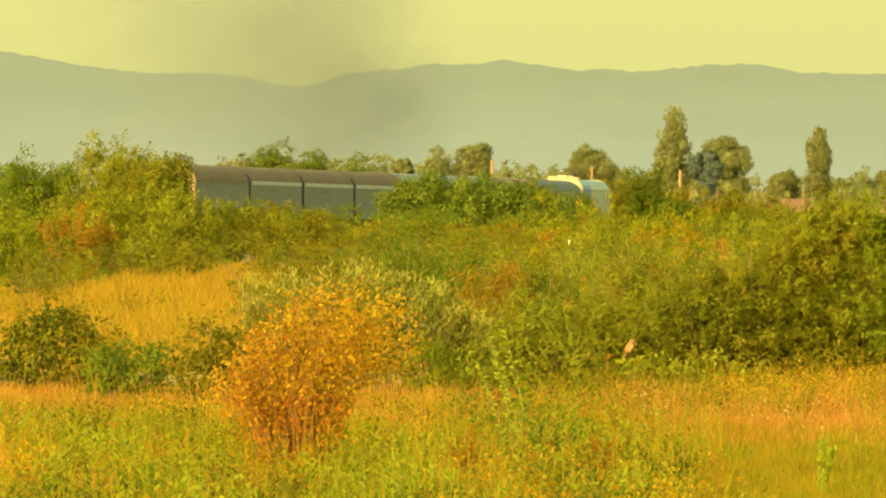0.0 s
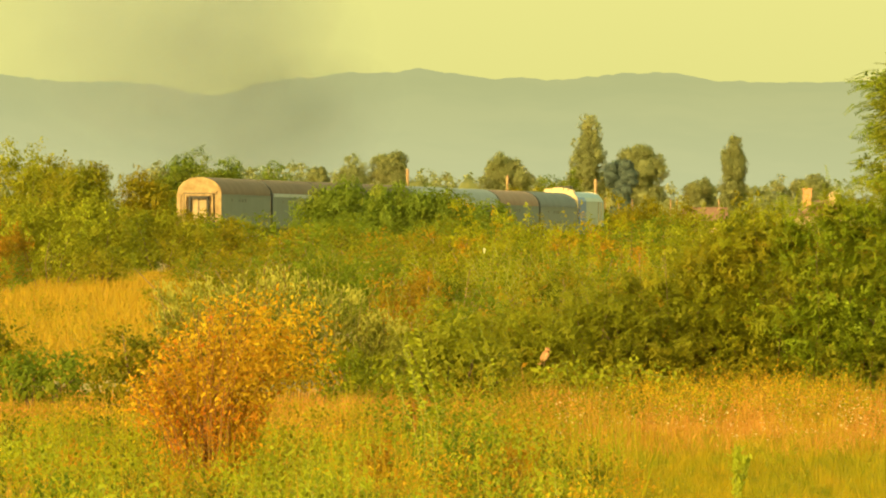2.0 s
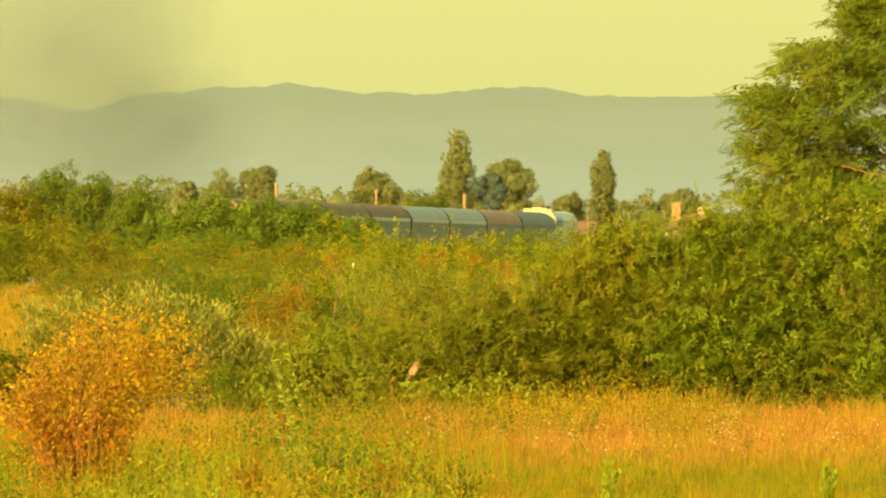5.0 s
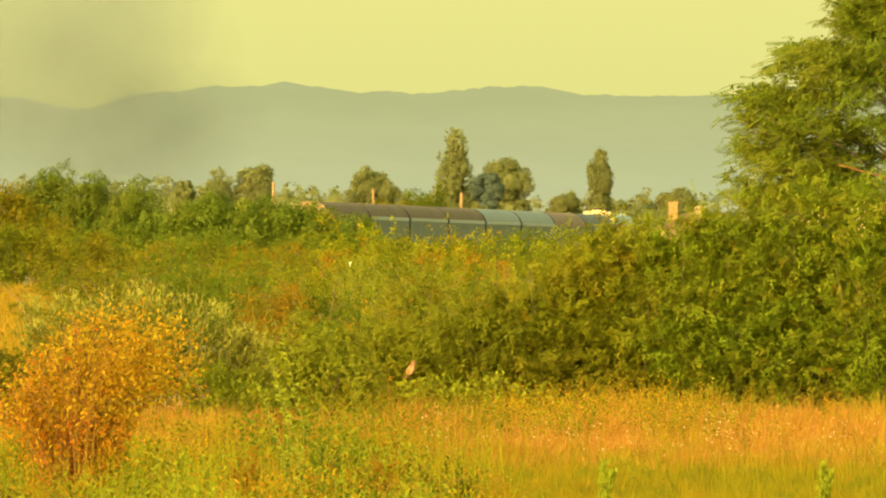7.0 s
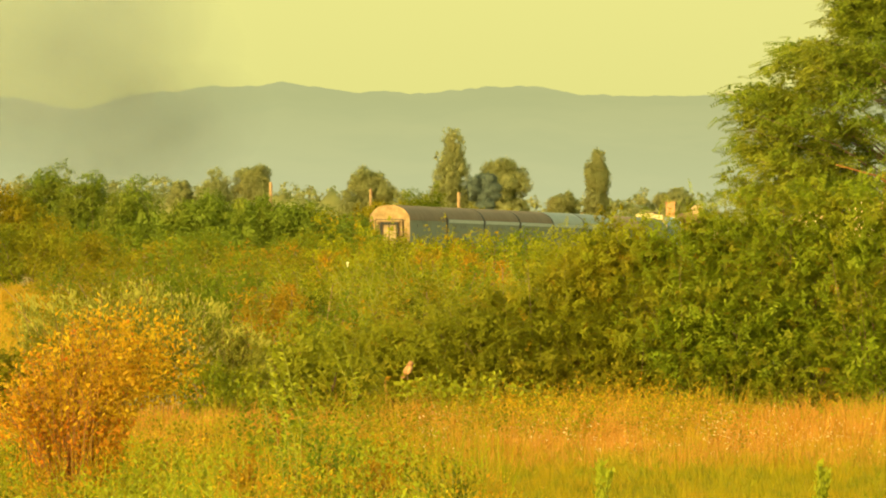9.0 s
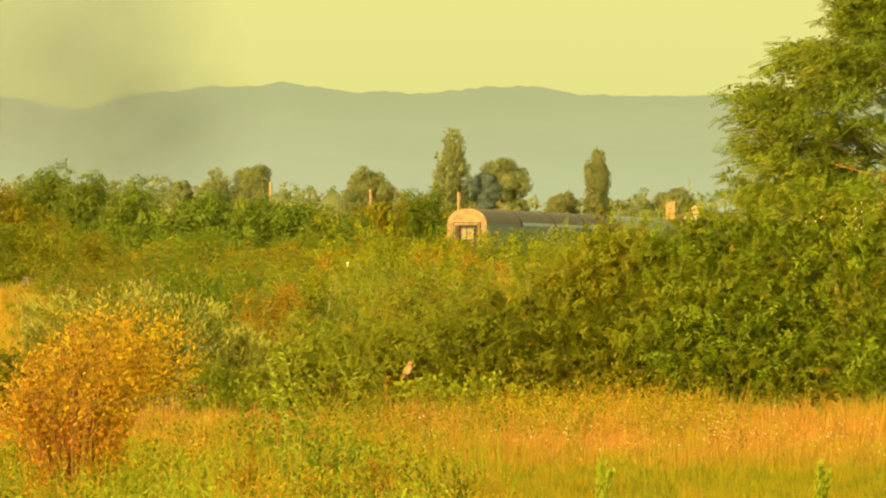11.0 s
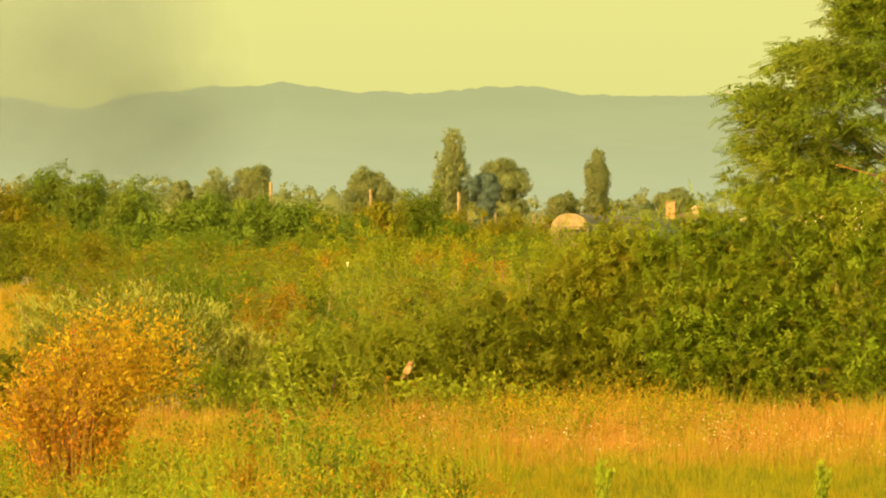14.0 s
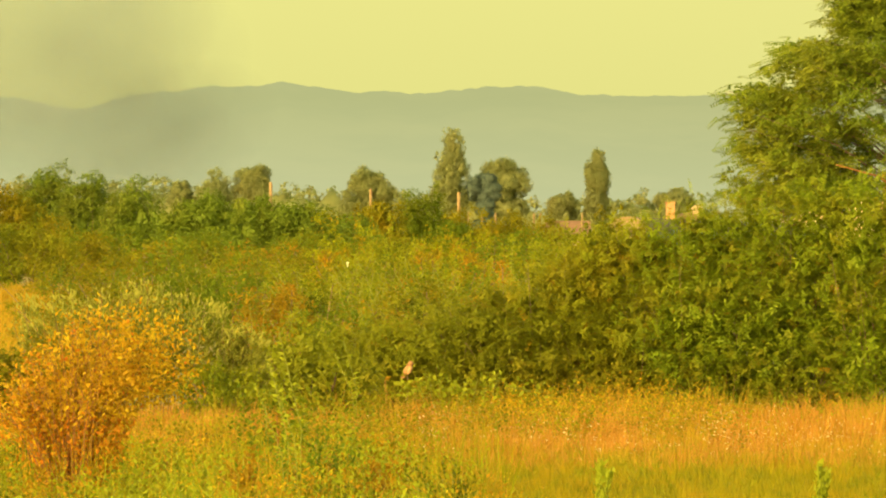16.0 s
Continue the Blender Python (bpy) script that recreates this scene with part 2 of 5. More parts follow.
def core_mesh(name, rng, blobs, material, scale=0.84):
    """The dense inside of a bush: lumpy rounded masses that show between the leaves."""
    verts, faces = [], []
    for bx, by, bz, rx, ry, rz in blobs:
        bm = bmesh.new()
        bmesh.ops.create_icosphere(bm, subdivisions=2, radius=1.0)
        k, ph = len(verts), rng.random(3) * 50
        for v in bm.verts:
            q = v.co
            w = scale * (1 + 0.22 * noise.noise(q * 2.2 + Vector(ph)) + 0.14 * noise.noise(q * 5.5 + Vector(ph)))
            verts.append((bx + q.x * rx * w, by + q.y * ry * w, max(bz + q.z * rz * w, -0.05)))
        faces += [tuple(k + v.index for v in f.verts) for f in bm.faces]
        bm.free()
    return mesh_of(name, verts, faces, material, True)


def frond_quads(rng, base, along, length, pairs=7, wide=0.42, leaflet=0.30):
    """Feathered leaves: pairs of leaflets along a drooping stalk."""
    n = len(base)
    along = unit(along)
    side = unit(np.cross(along, np.array([0, -0.35, 0.8]) + rng.normal(size=(n, 3)) * 0.6))
    up = np.cross(side, along)
    out = []
    length = np.broadcast_to(length, (n,))[:, None]
    for k in range(pairs):
        u = (k + 0.6) / pairs
        p = base + along * length * u - up * length * 0.22 * u * u
        for s in (-1, 1):
            d = side * s + along * 0.45 - up * (0.15 + 0.2 * rng.random((n, 1)))
            out.append(leaf_quads(p, d, length[:, 0] * leaflet * (1 - 0.35 * u), rng, wide, 0.05, up + rng.normal(size=(n, 3)) * 0.22))
    return np.concatenate(out)


def stems_to(rng, blobs, count, r0=0.02):
    """Stems from the foot of a shrub up into its masses."""
    lines = []
    c, _ = blob_points(rng, blobs, count, 0.2)
    for p in c:
        foot = Vector((p[0] * 0.35 + rng.normal() * 0.06, p[1] * 0.35 + rng.normal() * 0.06, 0.0))
        top = Vector(p)
        mid = foot.lerp(top, 0.5) + Vector((rng.normal() * 0.05, rng.normal() * 0.05, 0.08))
        lines.append(([foot, mid, top], r0, r0 * 0.25))
    return lines


def shrub(name, seed, blobs, material, clumps, per, clump_r, size, label, category="shrub", wide=0.5, stems=9, shell=0.55, rise=0.5, r0=0.02, stem_mat=None, extra=(), core=0.0, bough=0.2, bough_n=0, ruffle=0.3):
    rng = np.random.default_rng(seed)
    ob = tagged(new(name), label, category)
    tagged(piece("branchwork", tubes("branchwork", stems_to(rng, blobs, stems, r0), stem_mat or BARK), ob), kind="stuff")
    if core:
        piece("inner_foliage", core_mesh("inner_foliage", rng, [b for b in blobs if b[2] < 1.2 * b[5]], material, core), ob)
    if bough_n:
        r = bough * max(b[5] for b in blobs)
        blobs = boughs(rng, blobs, bough_n, r) + [b for b in blobs if b[2] > 1.2 * b[5]]
    piece("foliage", quads("foliage", crown(rng, blobs, clumps, per, clump_r, size, wide, shell, rise, ruffle), material), ob)
    for nm, bl, mt, cl, pr, cr, sz, lb in extra:
        piece(nm, quads(nm, crown(rng, bl, cl, pr, cr, sz, wide, shell, rise), mt), ob, lb)
    return ob


def put(ob, bearing, far, turn=0.0, z=None):
    x, y = site(bearing, far)
    ob.matrix_basis = pose(x, y, ground_z(y) if z is None else z, 0, 0, turn) @ Matrix.Diagonal((*ob.scale, 1))
    return ob


# ---- setting: ground, hills ----
def ground():
    xs = [-3000, -600, -150, -40, -12, 0, 12, 40, 150, 600, 3000]
    ys = [-900, -100, 100, 140, 180, 220, 260, 320, 400, 600, 900, 1300, 1500, 1800, 2300, 3000, 4995]
    verts = [(x, y, ground_z(y) + 0.03 * noise.noise((x * 0.2, y * 0.05, 0))) for y in ys for x in xs]
    w = len(xs)
    faces = [(j * w + i, j * w + i + 1, (j + 1) * w + i + 1, (j + 1) * w + i) for j in range(len(ys) - 1) for i in range(w - 1)]
    tagged(new("ground", mesh_of("ground", verts, faces, EARTH)), "dry ochre meadow earth under the grass", "ground", kind="structure")


def hills():
    swells = [(-33, 2.29, 8), (-26.5, 4.0, 5), (-22, -1.15, 5), (-18, 0.72, 4), (-14.5, -2.43, 1.8), (-11.5, 0.96, 2), (-9.3, 1.42, 1), (-6.3, 1.04, 0.6), (-7.5, 1.91, 1.5), (-5, 1.92, 1.6), (-2.3, 1.16, 0.9), (-0.4, 0.8, 1), (1.6, 1.73, 1.3), (3.6, 1.92, 1.3), (6, 0.36, 2), (11, 0.43, 3), (17, -0.26, 5), (24, 0.77, 8)]
    verts, faces, cols, rows = [], [], 700, 6
    for i in range(cols):
        b = -70 + 140 * i / (cols - 1)
        top = 25.8 + sum(h * math.exp(-((b - c) / w) ** 2) for c, h, w in swells)
        top += 0.1 * noise.noise((b * 2.3, 7, 0)) + 0.75 * abs(noise.noise((b * 1.5, 1, 0))) + 0.32 * abs(noise.noise((b * 6, 1, 0))) + 0.12 * abs(noise.noise((b * 17, 3, 0)))
        for j in range(rows):
            u = j / (rows - 1)
            far = 4640 + 160 * u
            verts.append((far * b / 1000, far, -3.6 + (top + 3.6) * u ** 0.8))
    for i in range(cols - 1):
        for j in range(rows - 1):
            a = i * rows + j
            faces.append((a, a + rows, a + rows + 1, a + 1))
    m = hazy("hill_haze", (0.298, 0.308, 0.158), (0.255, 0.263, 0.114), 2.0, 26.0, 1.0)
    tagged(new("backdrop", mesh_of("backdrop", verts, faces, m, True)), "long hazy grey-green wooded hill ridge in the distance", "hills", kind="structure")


ground()
hills()

# ---- the railway ----
PITCH = 24.0
SPEED = 24.5


def track(s):
    """Middle of the track at rail height, s metres from the last coach's place at the start."""
    u = s / 24.5
    far = 1563 + 24.4 * u
    if u <= 24:
        b = -18.5 + 2.2509 * u - 0.03718 * u * u - 0.09 * math.exp(-((u - 9.5) / 2.2) ** 2)
    else:
        b = 14.1 + 0.466 * (u - 24)
    z = 0.28 - 0.11 * u if u < 18 else -1.7 - 0.05 * (u - 18)
    return Vector((far * b / 1000 - 1.43, far, max(z, -2.9)))


def railway():
    ss = [-120 + 20 * i for i in range(46)]
    pts = [track(s) for s in ss]

    def ribbon(profile):
        v, f = [], []
        n = len(profile)
        for i, p in enumerate(pts):
            d = (pts[min(i + 1, len(pts) - 1)] - pts[max(i - 1, 0)]).normalized()
            r = Vector((d.y, -d.x, 0)).normalized()
            for a, z in profile:
                v.append(p + r * a + Vector((0, 0, z if z > -5 else ground_z(p.y) - p.z - 0.3)))
        for i in range(len(pts) - 1):
            for k in range(n - 1):
                f.append((i * n + k, i * n + k + 1, (i + 1) * n + k + 1, (i + 1) * n + k))
        return v, f

    bed = tagged(new("railway_embankment", mesh_of("railway_embankment", *ribbon([(-4.5, -9), (-1.9, -0.42), (1.9, -0.42), (4.5, -9)]), BALLAST)),
                 "low stone ballast bank carrying a single railway track", "railway", kind="structure")
    for side in (-0.75, 0.75):
        v, f = ribbon([(side - 0.07, -0.17), (side - 0.035, 0.0), (side + 0.035, 0.0), (side + 0.07, -0.17)])
        piece("rail", mesh_of("rail", v, f, STEEL), bed)
    v, f = [], []
    s = -110.0
    while s < 700:
        p, d = track(s), (track(s + 1) - track(s)).normalized()
        r = Vector((d.y, -d.x, 0))
        b = len(v)
        for z in (-0.42, -0.18):
            for a, c in ((-1.3, -0.12), (1.3, -0.12), (1.3, 0.12), (-1.3, 0.12)):
                v.append(p + r * a + d * c + Vector((0, 0, z)))
        f += [(b + 4, b + 5, b + 6, b + 7)] + [(b + k, b + (k + 1) % 4, b + 4 + (k + 1) % 4, b + 4 + k) for k in range(4)]
        s += 0.65
    tagged(piece("sleepers", mesh_of("sleepers", v, f, WOOD), bed), kind="stuff")


railway()

# ---- the train ----
COACH_SIDE = plain("coach_side_paint", (0.050, 0.070, 0.070), (0.076, 0.098, 0.096), 0.6, 0.6, 0.0, 0.05)
COACH_END = plain("coach_end_paint", (0.19, 0.12, 0.05), (0.36, 0.25, 0.13), 2.2, 0.75, 0.0, 0.1)
# blue-grey of the reflected sky put into the roof colour
COACH_BLUE_ROOF = plain("coach_blue_grey_roof", (0.125, 0.145, 0.175), (0.17, 0.195, 0.225), 0.6, 0.6, 0.0, 0.08)
COACH_PINK_ROOF = plain("coach_faded_red_roof", (0.19, 0.11, 0.08), (0.25, 0.15, 0.11), 0.6, 0.8, 0.0, 0.08)
# inner end walls: shade of the gaps between coaches put into the paint
COACH_SHADED_END = plain("coach_shaded_end", (0.035, 0.04, 0.05), (0.06, 0.065, 0.075), 1.5, 0.8)
COACH_BLUE_SIDE = plain("coach_dark_blue_side", (0.075, 0.09, 0.10), (0.10, 0.115, 0.12), 0.6, 0.6, 0.0, 0.05)
COACH_ROOF = plain("coach_roof_paint", (0.105, 0.064, 0.044), (0.155, 0.10, 0.07), 0.7, 0.85, 0.0, 0.1)
COACH_DOOR = plain("gangway_door_paint", (0.27, 0.19, 0.10), (0.38, 0.28, 0.165), 2.5, 0.7, 0.0, 0.1)
COACH_DARK_ROOF = plain("coach_dark_blue_roof", (0.06, 0.075, 0.10), (0.09, 0.105, 0.135), 0.6, 0.7, 0.0, 0.08)
# sky's reflection along the eaves put into a pale blue paint
EAVE_SKY_SHEEN = plain("eave_sky_sheen", (0.15, 0.20, 0.27), (0.21, 0.27, 0.35), 1.0, 0.4, 0.0, 0.05)
RUBBER = plain("bellows_rubber", (0.03, 0.03, 0.03), (0.06, 0.055, 0.05), 6, 0.85)
DARK_IRON = plain("underframe_iron", (0.05, 0.045, 0.04), (0.10, 0.085, 0.07), 4, 0.8, 0.2)
GLASS_DARK = plain("dark_window_glass", (0.012, 0.013, 0.014), (0.02, 0.022, 0.024), 2, 0.5, 0.0, 0.0)
LOCO_BLUE = plain("engine_blue_paint", (0.02, 0.075, 0.26), (0.03, 0.10, 0.34), 1.0, 0.5, 0.0, 0.05)
LOCO_GREY = plain("engine_grey_paint", (0.20, 0.235, 0.235), (0.26, 0.30, 0.29), 1.0, 0.5, 0.0, 0.05)
LOCO_PALE = plain("engine_pale_roof", (0.14, 0.225, 0.32), (0.20, 0.30, 0.40), 1.0, 0.5, 0.0, 0.05)
LOCO_TOP = plain("engine_top_cream", (0.50, 0.38, 0.22), (0.62, 0.50, 0.32), 2.0, 0.6, 0.0, 0.1)


def box_bm(x0, x1, y0, y1, z0, z1, bevel=0.0):
    bm = bmesh.new()
    bmesh.ops.create_cube(bm, size=1.0, matrix=Matrix.Translation(((x0 + x1) / 2, (y0 + y1) / 2, (z0 + z1) / 2)) @ Matrix.Diagonal((x1 - x0, y1 - y0, z1 - z0, 1)))
    if bevel:
        bmesh.ops.bevel(bm, geom=bm.edges[:], offset=bevel, segments=2, affect="EDGES")
    return bm


def loft_bm(profile, y0, y1, closed=True):
    """A profile of (x, z) drawn out along y, with end caps."""
    bm = bmesh.new()
    a = [bm.verts.new((x, y0, z)) for x, z in profile]
    b = [bm.verts.new((x, y1, z)) for x, z in profile]
    n = len(profile)
    for i in range(n if closed else n - 1):
        bm.faces.new((a[i], a[(i + 1) % n], b[(i + 1) % n], b[i]))
    if closed:
        bm.faces.new(a[::-1])
        bm.faces.new(b)
    bmesh.ops.recalc_face_normals(bm, faces=bm.faces[:])
    return bm


def wheel_bm(x, y, r=0.46):
    bm = bmesh.new()
    bmesh.ops.create_cone(bm, cap_ends=True, segments=20, radius1=r, radius2=r * 0.94, depth=0.13,
                          matrix=Matrix.Translation((x, y, r)) @ Matrix.Rotation(math.pi / 2, 4, "Y"))
    return bm


def bogie(ob, yc):
    bg = part("bogie", box_bm(-1.0, 1.0, yc - 1.7, yc + 1.7, 0.45, 0.75, 0.03), DARK_IRON, ob)
    for y in (yc - 1.25, yc + 1.25):
        for x in (-0.78, 0.78):
            part("wheel", wheel_bm(x, y), STEEL, bg)


def arch(half, z0, rise, n=20, power=0.94):
    out = []
    for i in range(n + 1):
        a = math.pi * i / n
        out.append((half * math.copysign(abs(math.cos(a)) ** power, math.cos(a)), z0 + rise * math.sin(a) ** power))
    return out


def coach(band, roof, side, end_paint, label):
    ob = new("passenger_coach")
    half, eave, rise, y0, y1 = 1.42, 2.95, 1.12, 0.48, 23.52
    part("body", loft_bm([(half, 0.95), (half, eave), (-half, eave), (-half, 0.95)], y0 + 0.06, y1 - 0.06), side, ob, "plain painted coach side")
    part("roof", loft_bm(arch(half, eave, rise), y0 + 0.06, y1 - 0.06), roof, ob, "arched weathered roof")
    for x in (half, -half):
        part("gutter", box_bm(x - 0.06, x + 0.05, y0 + 0.3, y1 - 0.3, eave - 0.03, eave + (0.2 if band else 0.04), 0.02), EAVE_SKY_SHEEN if band else side, ob, "pale blue-grey eave strip with the sky's sheen painted in" if band else "thin grey gutter along the eave")
    part("underframe", box_bm(-1.2, 1.2, y0 + 0.5, y1 - 0.5, 0.72, 0.95, 0.02), DARK_IRON, ob)
    for face, out in ((y0, -1), (y1, 1)):
        prof = arch(half, eave, rise)
        end = part("end_wall", loft_bm([(half, 0.95)] + prof + [(-half, 0.95)], min(face, face - out * 0.06), max(face, face - out * 0.06)), end_paint, ob, "flat end wall")
        for x in (-1, 1):
            part("corner_post", box_bm(x * 1.30 - 0.13, x * 1.30 + 0.13, min(face, face + out * 0.10), max(face, face + out * 0.10), 0.95, 3.0, 0.03), end_paint, end)
            part("gangway_post", box_bm(x * 0.86 - 0.06, x * 0.86 + 0.06, min(face, face + out * 0.22), max(face, face + out * 0.22), 0.95, 3.02, 0.02), end_paint, end)
            part("bellows", box_bm(x * 0.58 - 0.08, x * 0.58 + 0.08, min(face, face + out * 0.30), max(face, face + out * 0.30), 0.95, 2.86, 0.05), RUBBER, end, "black rubber gangway tube")
            part("buffer", loft_bm([(x * 0.875 + 0.2 * math.cos(k * math.tau / 12), 1.05 + 0.2 * math.sin(k * math.tau / 12)) for k in range(12)],
                                   min(face, face + out * 0.54), max(face, face + out * 0.54)), DARK_IRON, end)
        part("bellows_top", box_bm(-0.66, 0.66, min(face, face + out * 0.30), max(face, face + out * 0.30), 2.68, 2.86, 0.05), RUBBER, end)
        part("gangway_lintel", box_bm(-0.92, 0.92, min(face, face + out * 0.22), max(face, face + out * 0.22), 2.88, 3.0, 0.02), end_paint, end)
        # dark strips standing in for the shadow lines around the gangway frame
        for x in (-1, 1):
            part("frame_shadow_line", box_bm(x * 0.97 - 0.025, x * 0.97 + 0.025, min(face, face + out * 0.02), max(face, face + out * 0.02), 0.95, 3.0), RUBBER, end)
        part("head_shadow_line", box_bm(-0.97, 0.97, min(face, face + out * 0.02), max(face, face + out * 0.02), 3.02, 3.07), RUBBER, end)
        door = part("gangway_door", box_bm(-0.46, 0.46, min(face, face + out * 0.05), max(face, face + out * 0.05), 0.98, 2.70, 0.01), COACH_DOOR if end_paint is COACH_END else end_paint, end, "closed gangway door")
        part("door_panel", box_bm(-0.10, 0.02, min(face, face + out * 0.08), max(face, face + out * 0.08), 1.05, 2.7, 0.01), WOOD, door)
        for x in (-1, 1):
            part("marker_lamp", box_bm(x * 1.05 - 0.09, x * 1.05 + 0.09, min(face, face + out * 0.16), max(face, face + out * 0.16), 2.98, 3.16, 0.03), end_paint, end)
    for y in (5.6, 9.3, 10.6, 11.9):
        for x in (-half, half):
            part("window", box_bm(x - 0.02, x + 0.02, y - 0.36, y + 0.36, 2.52, 2.74, 0.01), GLASS_DARK, ob, "small dark high window")
    for y in (3.6, 20.4):
        bogie(ob, y)
    return tagged(ob, label, "railway coach", "coaches of the train")


def engine():
    ob = new("locomotive")
    half, y0, y1 = 1.45, 0.35, 15.8
    side = [(half, 1.0), (half, 3.5), (1.30, 3.75), (-1.30, 3.75), (-half, 3.5), (-half, 1.0)]
    part("body", loft_bm(side, y0 + 4.4, y1 - 2.6), LOCO_GREY, ob, "light grey-blue engine body side")
    roof = [(1.30, 3.75), (1.05, 4.02), (0.6, 4.16), (-0.6, 4.16), (-1.05, 4.02), (-1.30, 3.75)]
    part("roof", loft_bm(roof, y0 + 0.12, y1 - 0.12), LOCO_PALE, ob, "pale blue sloped roof")
    for a, b, c in ((y0, y0 + 4.4, y0), (y1 - 2.6, y1, y1)):
        cab = part("cab", loft_bm(side, a, b), LOCO_BLUE if c == y0 else LOCO_GREY, ob, "dark blue cab" if c == y0 else "grey cab")
        out = -1 if c == y0 else 1
        part("end_wall", loft_bm([(1.38, 1.0), (1.38, 3.5), (1.28, 3.76), (1.03, 4.05), (0.6, 4.20), (-0.6, 4.20), (-1.03, 4.05), (-1.28, 3.76), (-1.38, 3.5), (-1.38, 1.0)], min(c, c - out * 0.1) - (0.02 if out < 0 else 0), max(c, c - out * 0.1) + (0.02 if out > 0 else 0)), LOCO_TOP, cab, "cream engine end wall")
        for x in (-0.68, 0.68):
            part("windscreen", box_bm(x - 0.5, x + 0.5, min(c, c + out * 0.04), max(c, c + out * 0.04), 2.5, 3.3, 0.01), GLASS_DARK, cab)
        for x in (-0.875, 0.875):
            part("buffer", loft_bm([(x + 0.2 * math.cos(k * math.tau / 12), 1.05 + 0.2 * math.sin(k * math.tau / 12)) for k in range(12)],
                                   min(c, c + out * 0.54), max(c, c + out * 0.54)), DARK_IRON, cab)
    for y in (y1 - 1.8, y1 - 3.4):
        part("handrail", box_bm(half, half + 0.06, y - 0.07, y + 0.07, 1.1, 3.45, 0.02), LOCO_TOP, ob, "cream handrail")
    for x0, x1, z1 in ((-1.1, -0.55, 4.36), (-0.5, 0.25, 4.44), (0.3, 0.62, 4.38), (0.66, 0.98, 4.30)):
        part("roof_casing", box_bm(x0, x1, y0 + 0.2, y0 + 1.5, 4.0, z1, 0.04), LOCO_TOP, ob, "cream roof casing")
    part("exhaust_housing", box_bm(-0.5, 0.55, 2.0, 4.2, 4.16, 4.56, 0.05), DARK_IRON, ob)
    part("underframe", box_bm(-1.3, 1.3, y0 + 0.1, y1 - 0.1, 0.75, 1.0, 0.02), DARK_IRON, ob)
    for y in (3.4, 12.9):
        bogie(ob, y)
    return tagged(ob, "blue and light grey diesel locomotive with cream end walls", "locomotive")


last_coach = coach(False, COACH_ROOF, COACH_SIDE, COACH_END, "plain grey-green last coach with a sunlit cream end wall")
banded_coach = coach(True, COACH_ROOF, COACH_SIDE, COACH_SHADED_END, "grey-green passenger coach with painted sky sheen below its brown roof")
grey_coach = coach(True, COACH_BLUE_ROOF, COACH_SIDE, COACH_SHADED_END, "grey-green passenger coach with a blue-grey roof")
pink_coach = coach(False, COACH_PINK_ROOF, COACH_SIDE, COACH_SHADED_END, "grey-green passenger coach with a faded reddish roof")
blue_coach = coach(False, COACH_DARK_ROOF, COACH_BLUE_SIDE, COACH_SHADED_END, "dark blue-grey passenger coach behind the locomotive")
coaches = [last_coach, banded_coach, copy_thing(banded_coach, Matrix()), copy_thing(banded_coach, Matrix()), grey_coach, copy_thing(grey_coach, Matrix()), pink_coach, blue_coach]
TRAIN = [(ob, PITCH * k) for k, ob in enumerate(coaches)] + [(engine(), PITCH * 8)]


# ---- plants ----
def far_tree(name, seed, half, height, material, label, poplar=False, leaf=0.24, clumps=4200):
    rng = np.random.default_rng(seed)
    blobs = []
    if poplar:
        for k in range(9):
            u = k / 8
            r = half * (0.62 + 0.5 * math.sin(math.pi * min(1, 0.12 + u * 0.78))) * (1.0 if k < 8 else 0.88 if half > 2.5 else 0.6)
            blobs.append((rng.normal() * half * 0.12, rng.normal() * half * 0.12, height * (0.16 + 0.74 * u), r * 0.95, r * 0.95, height * 0.10))
    else:
        for k in range(10):
            a = rng.random() * math.tau
            q = half * (0.15 + 0.5 * rng.random())
            blobs.append((math.cos(a) * q, math.sin(a) * q, height * (0.42 + 0.38 * rng.random()), half * 0.55, half * 0.55, height * 0.17))
        blobs.append((0, 0, height * 0.80, half * 0.55, half * 0.55, height * 0.19))
    ob = tagged(new(name), label, "tree")
    trunk = [([(0, 0, -0.3), (0.05, 0, height * 0.35), (0.0, 0.1, height * 0.72)], height * 0.022, height * 0.007)]
    trunk += [([(0, 0, height * (0.25 + 0.05 * i)), (b[0] * 0.6, b[1] * 0.6, b[2] - height * 0.06), (b[0], b[1], b[2])], height * 0.009, height * 0.003) for i, b in enumerate(blobs[:8])]
    piece("trunk", tubes("trunk", trunk, BARK), ob)
    piece("crown", quads("crown", crown(rng, boughs(rng, blobs, 110, half * (0.34 if poplar else 0.24), 1.6 if poplar else 0.8), clumps, 9, leaf * 0.9, leaf, 0.85, 0.5, 0.5, 0.14), material), ob)
    piece("inner_crown", core_mesh("inner_crown", rng, blobs, material, 0.42), ob)
    return ob


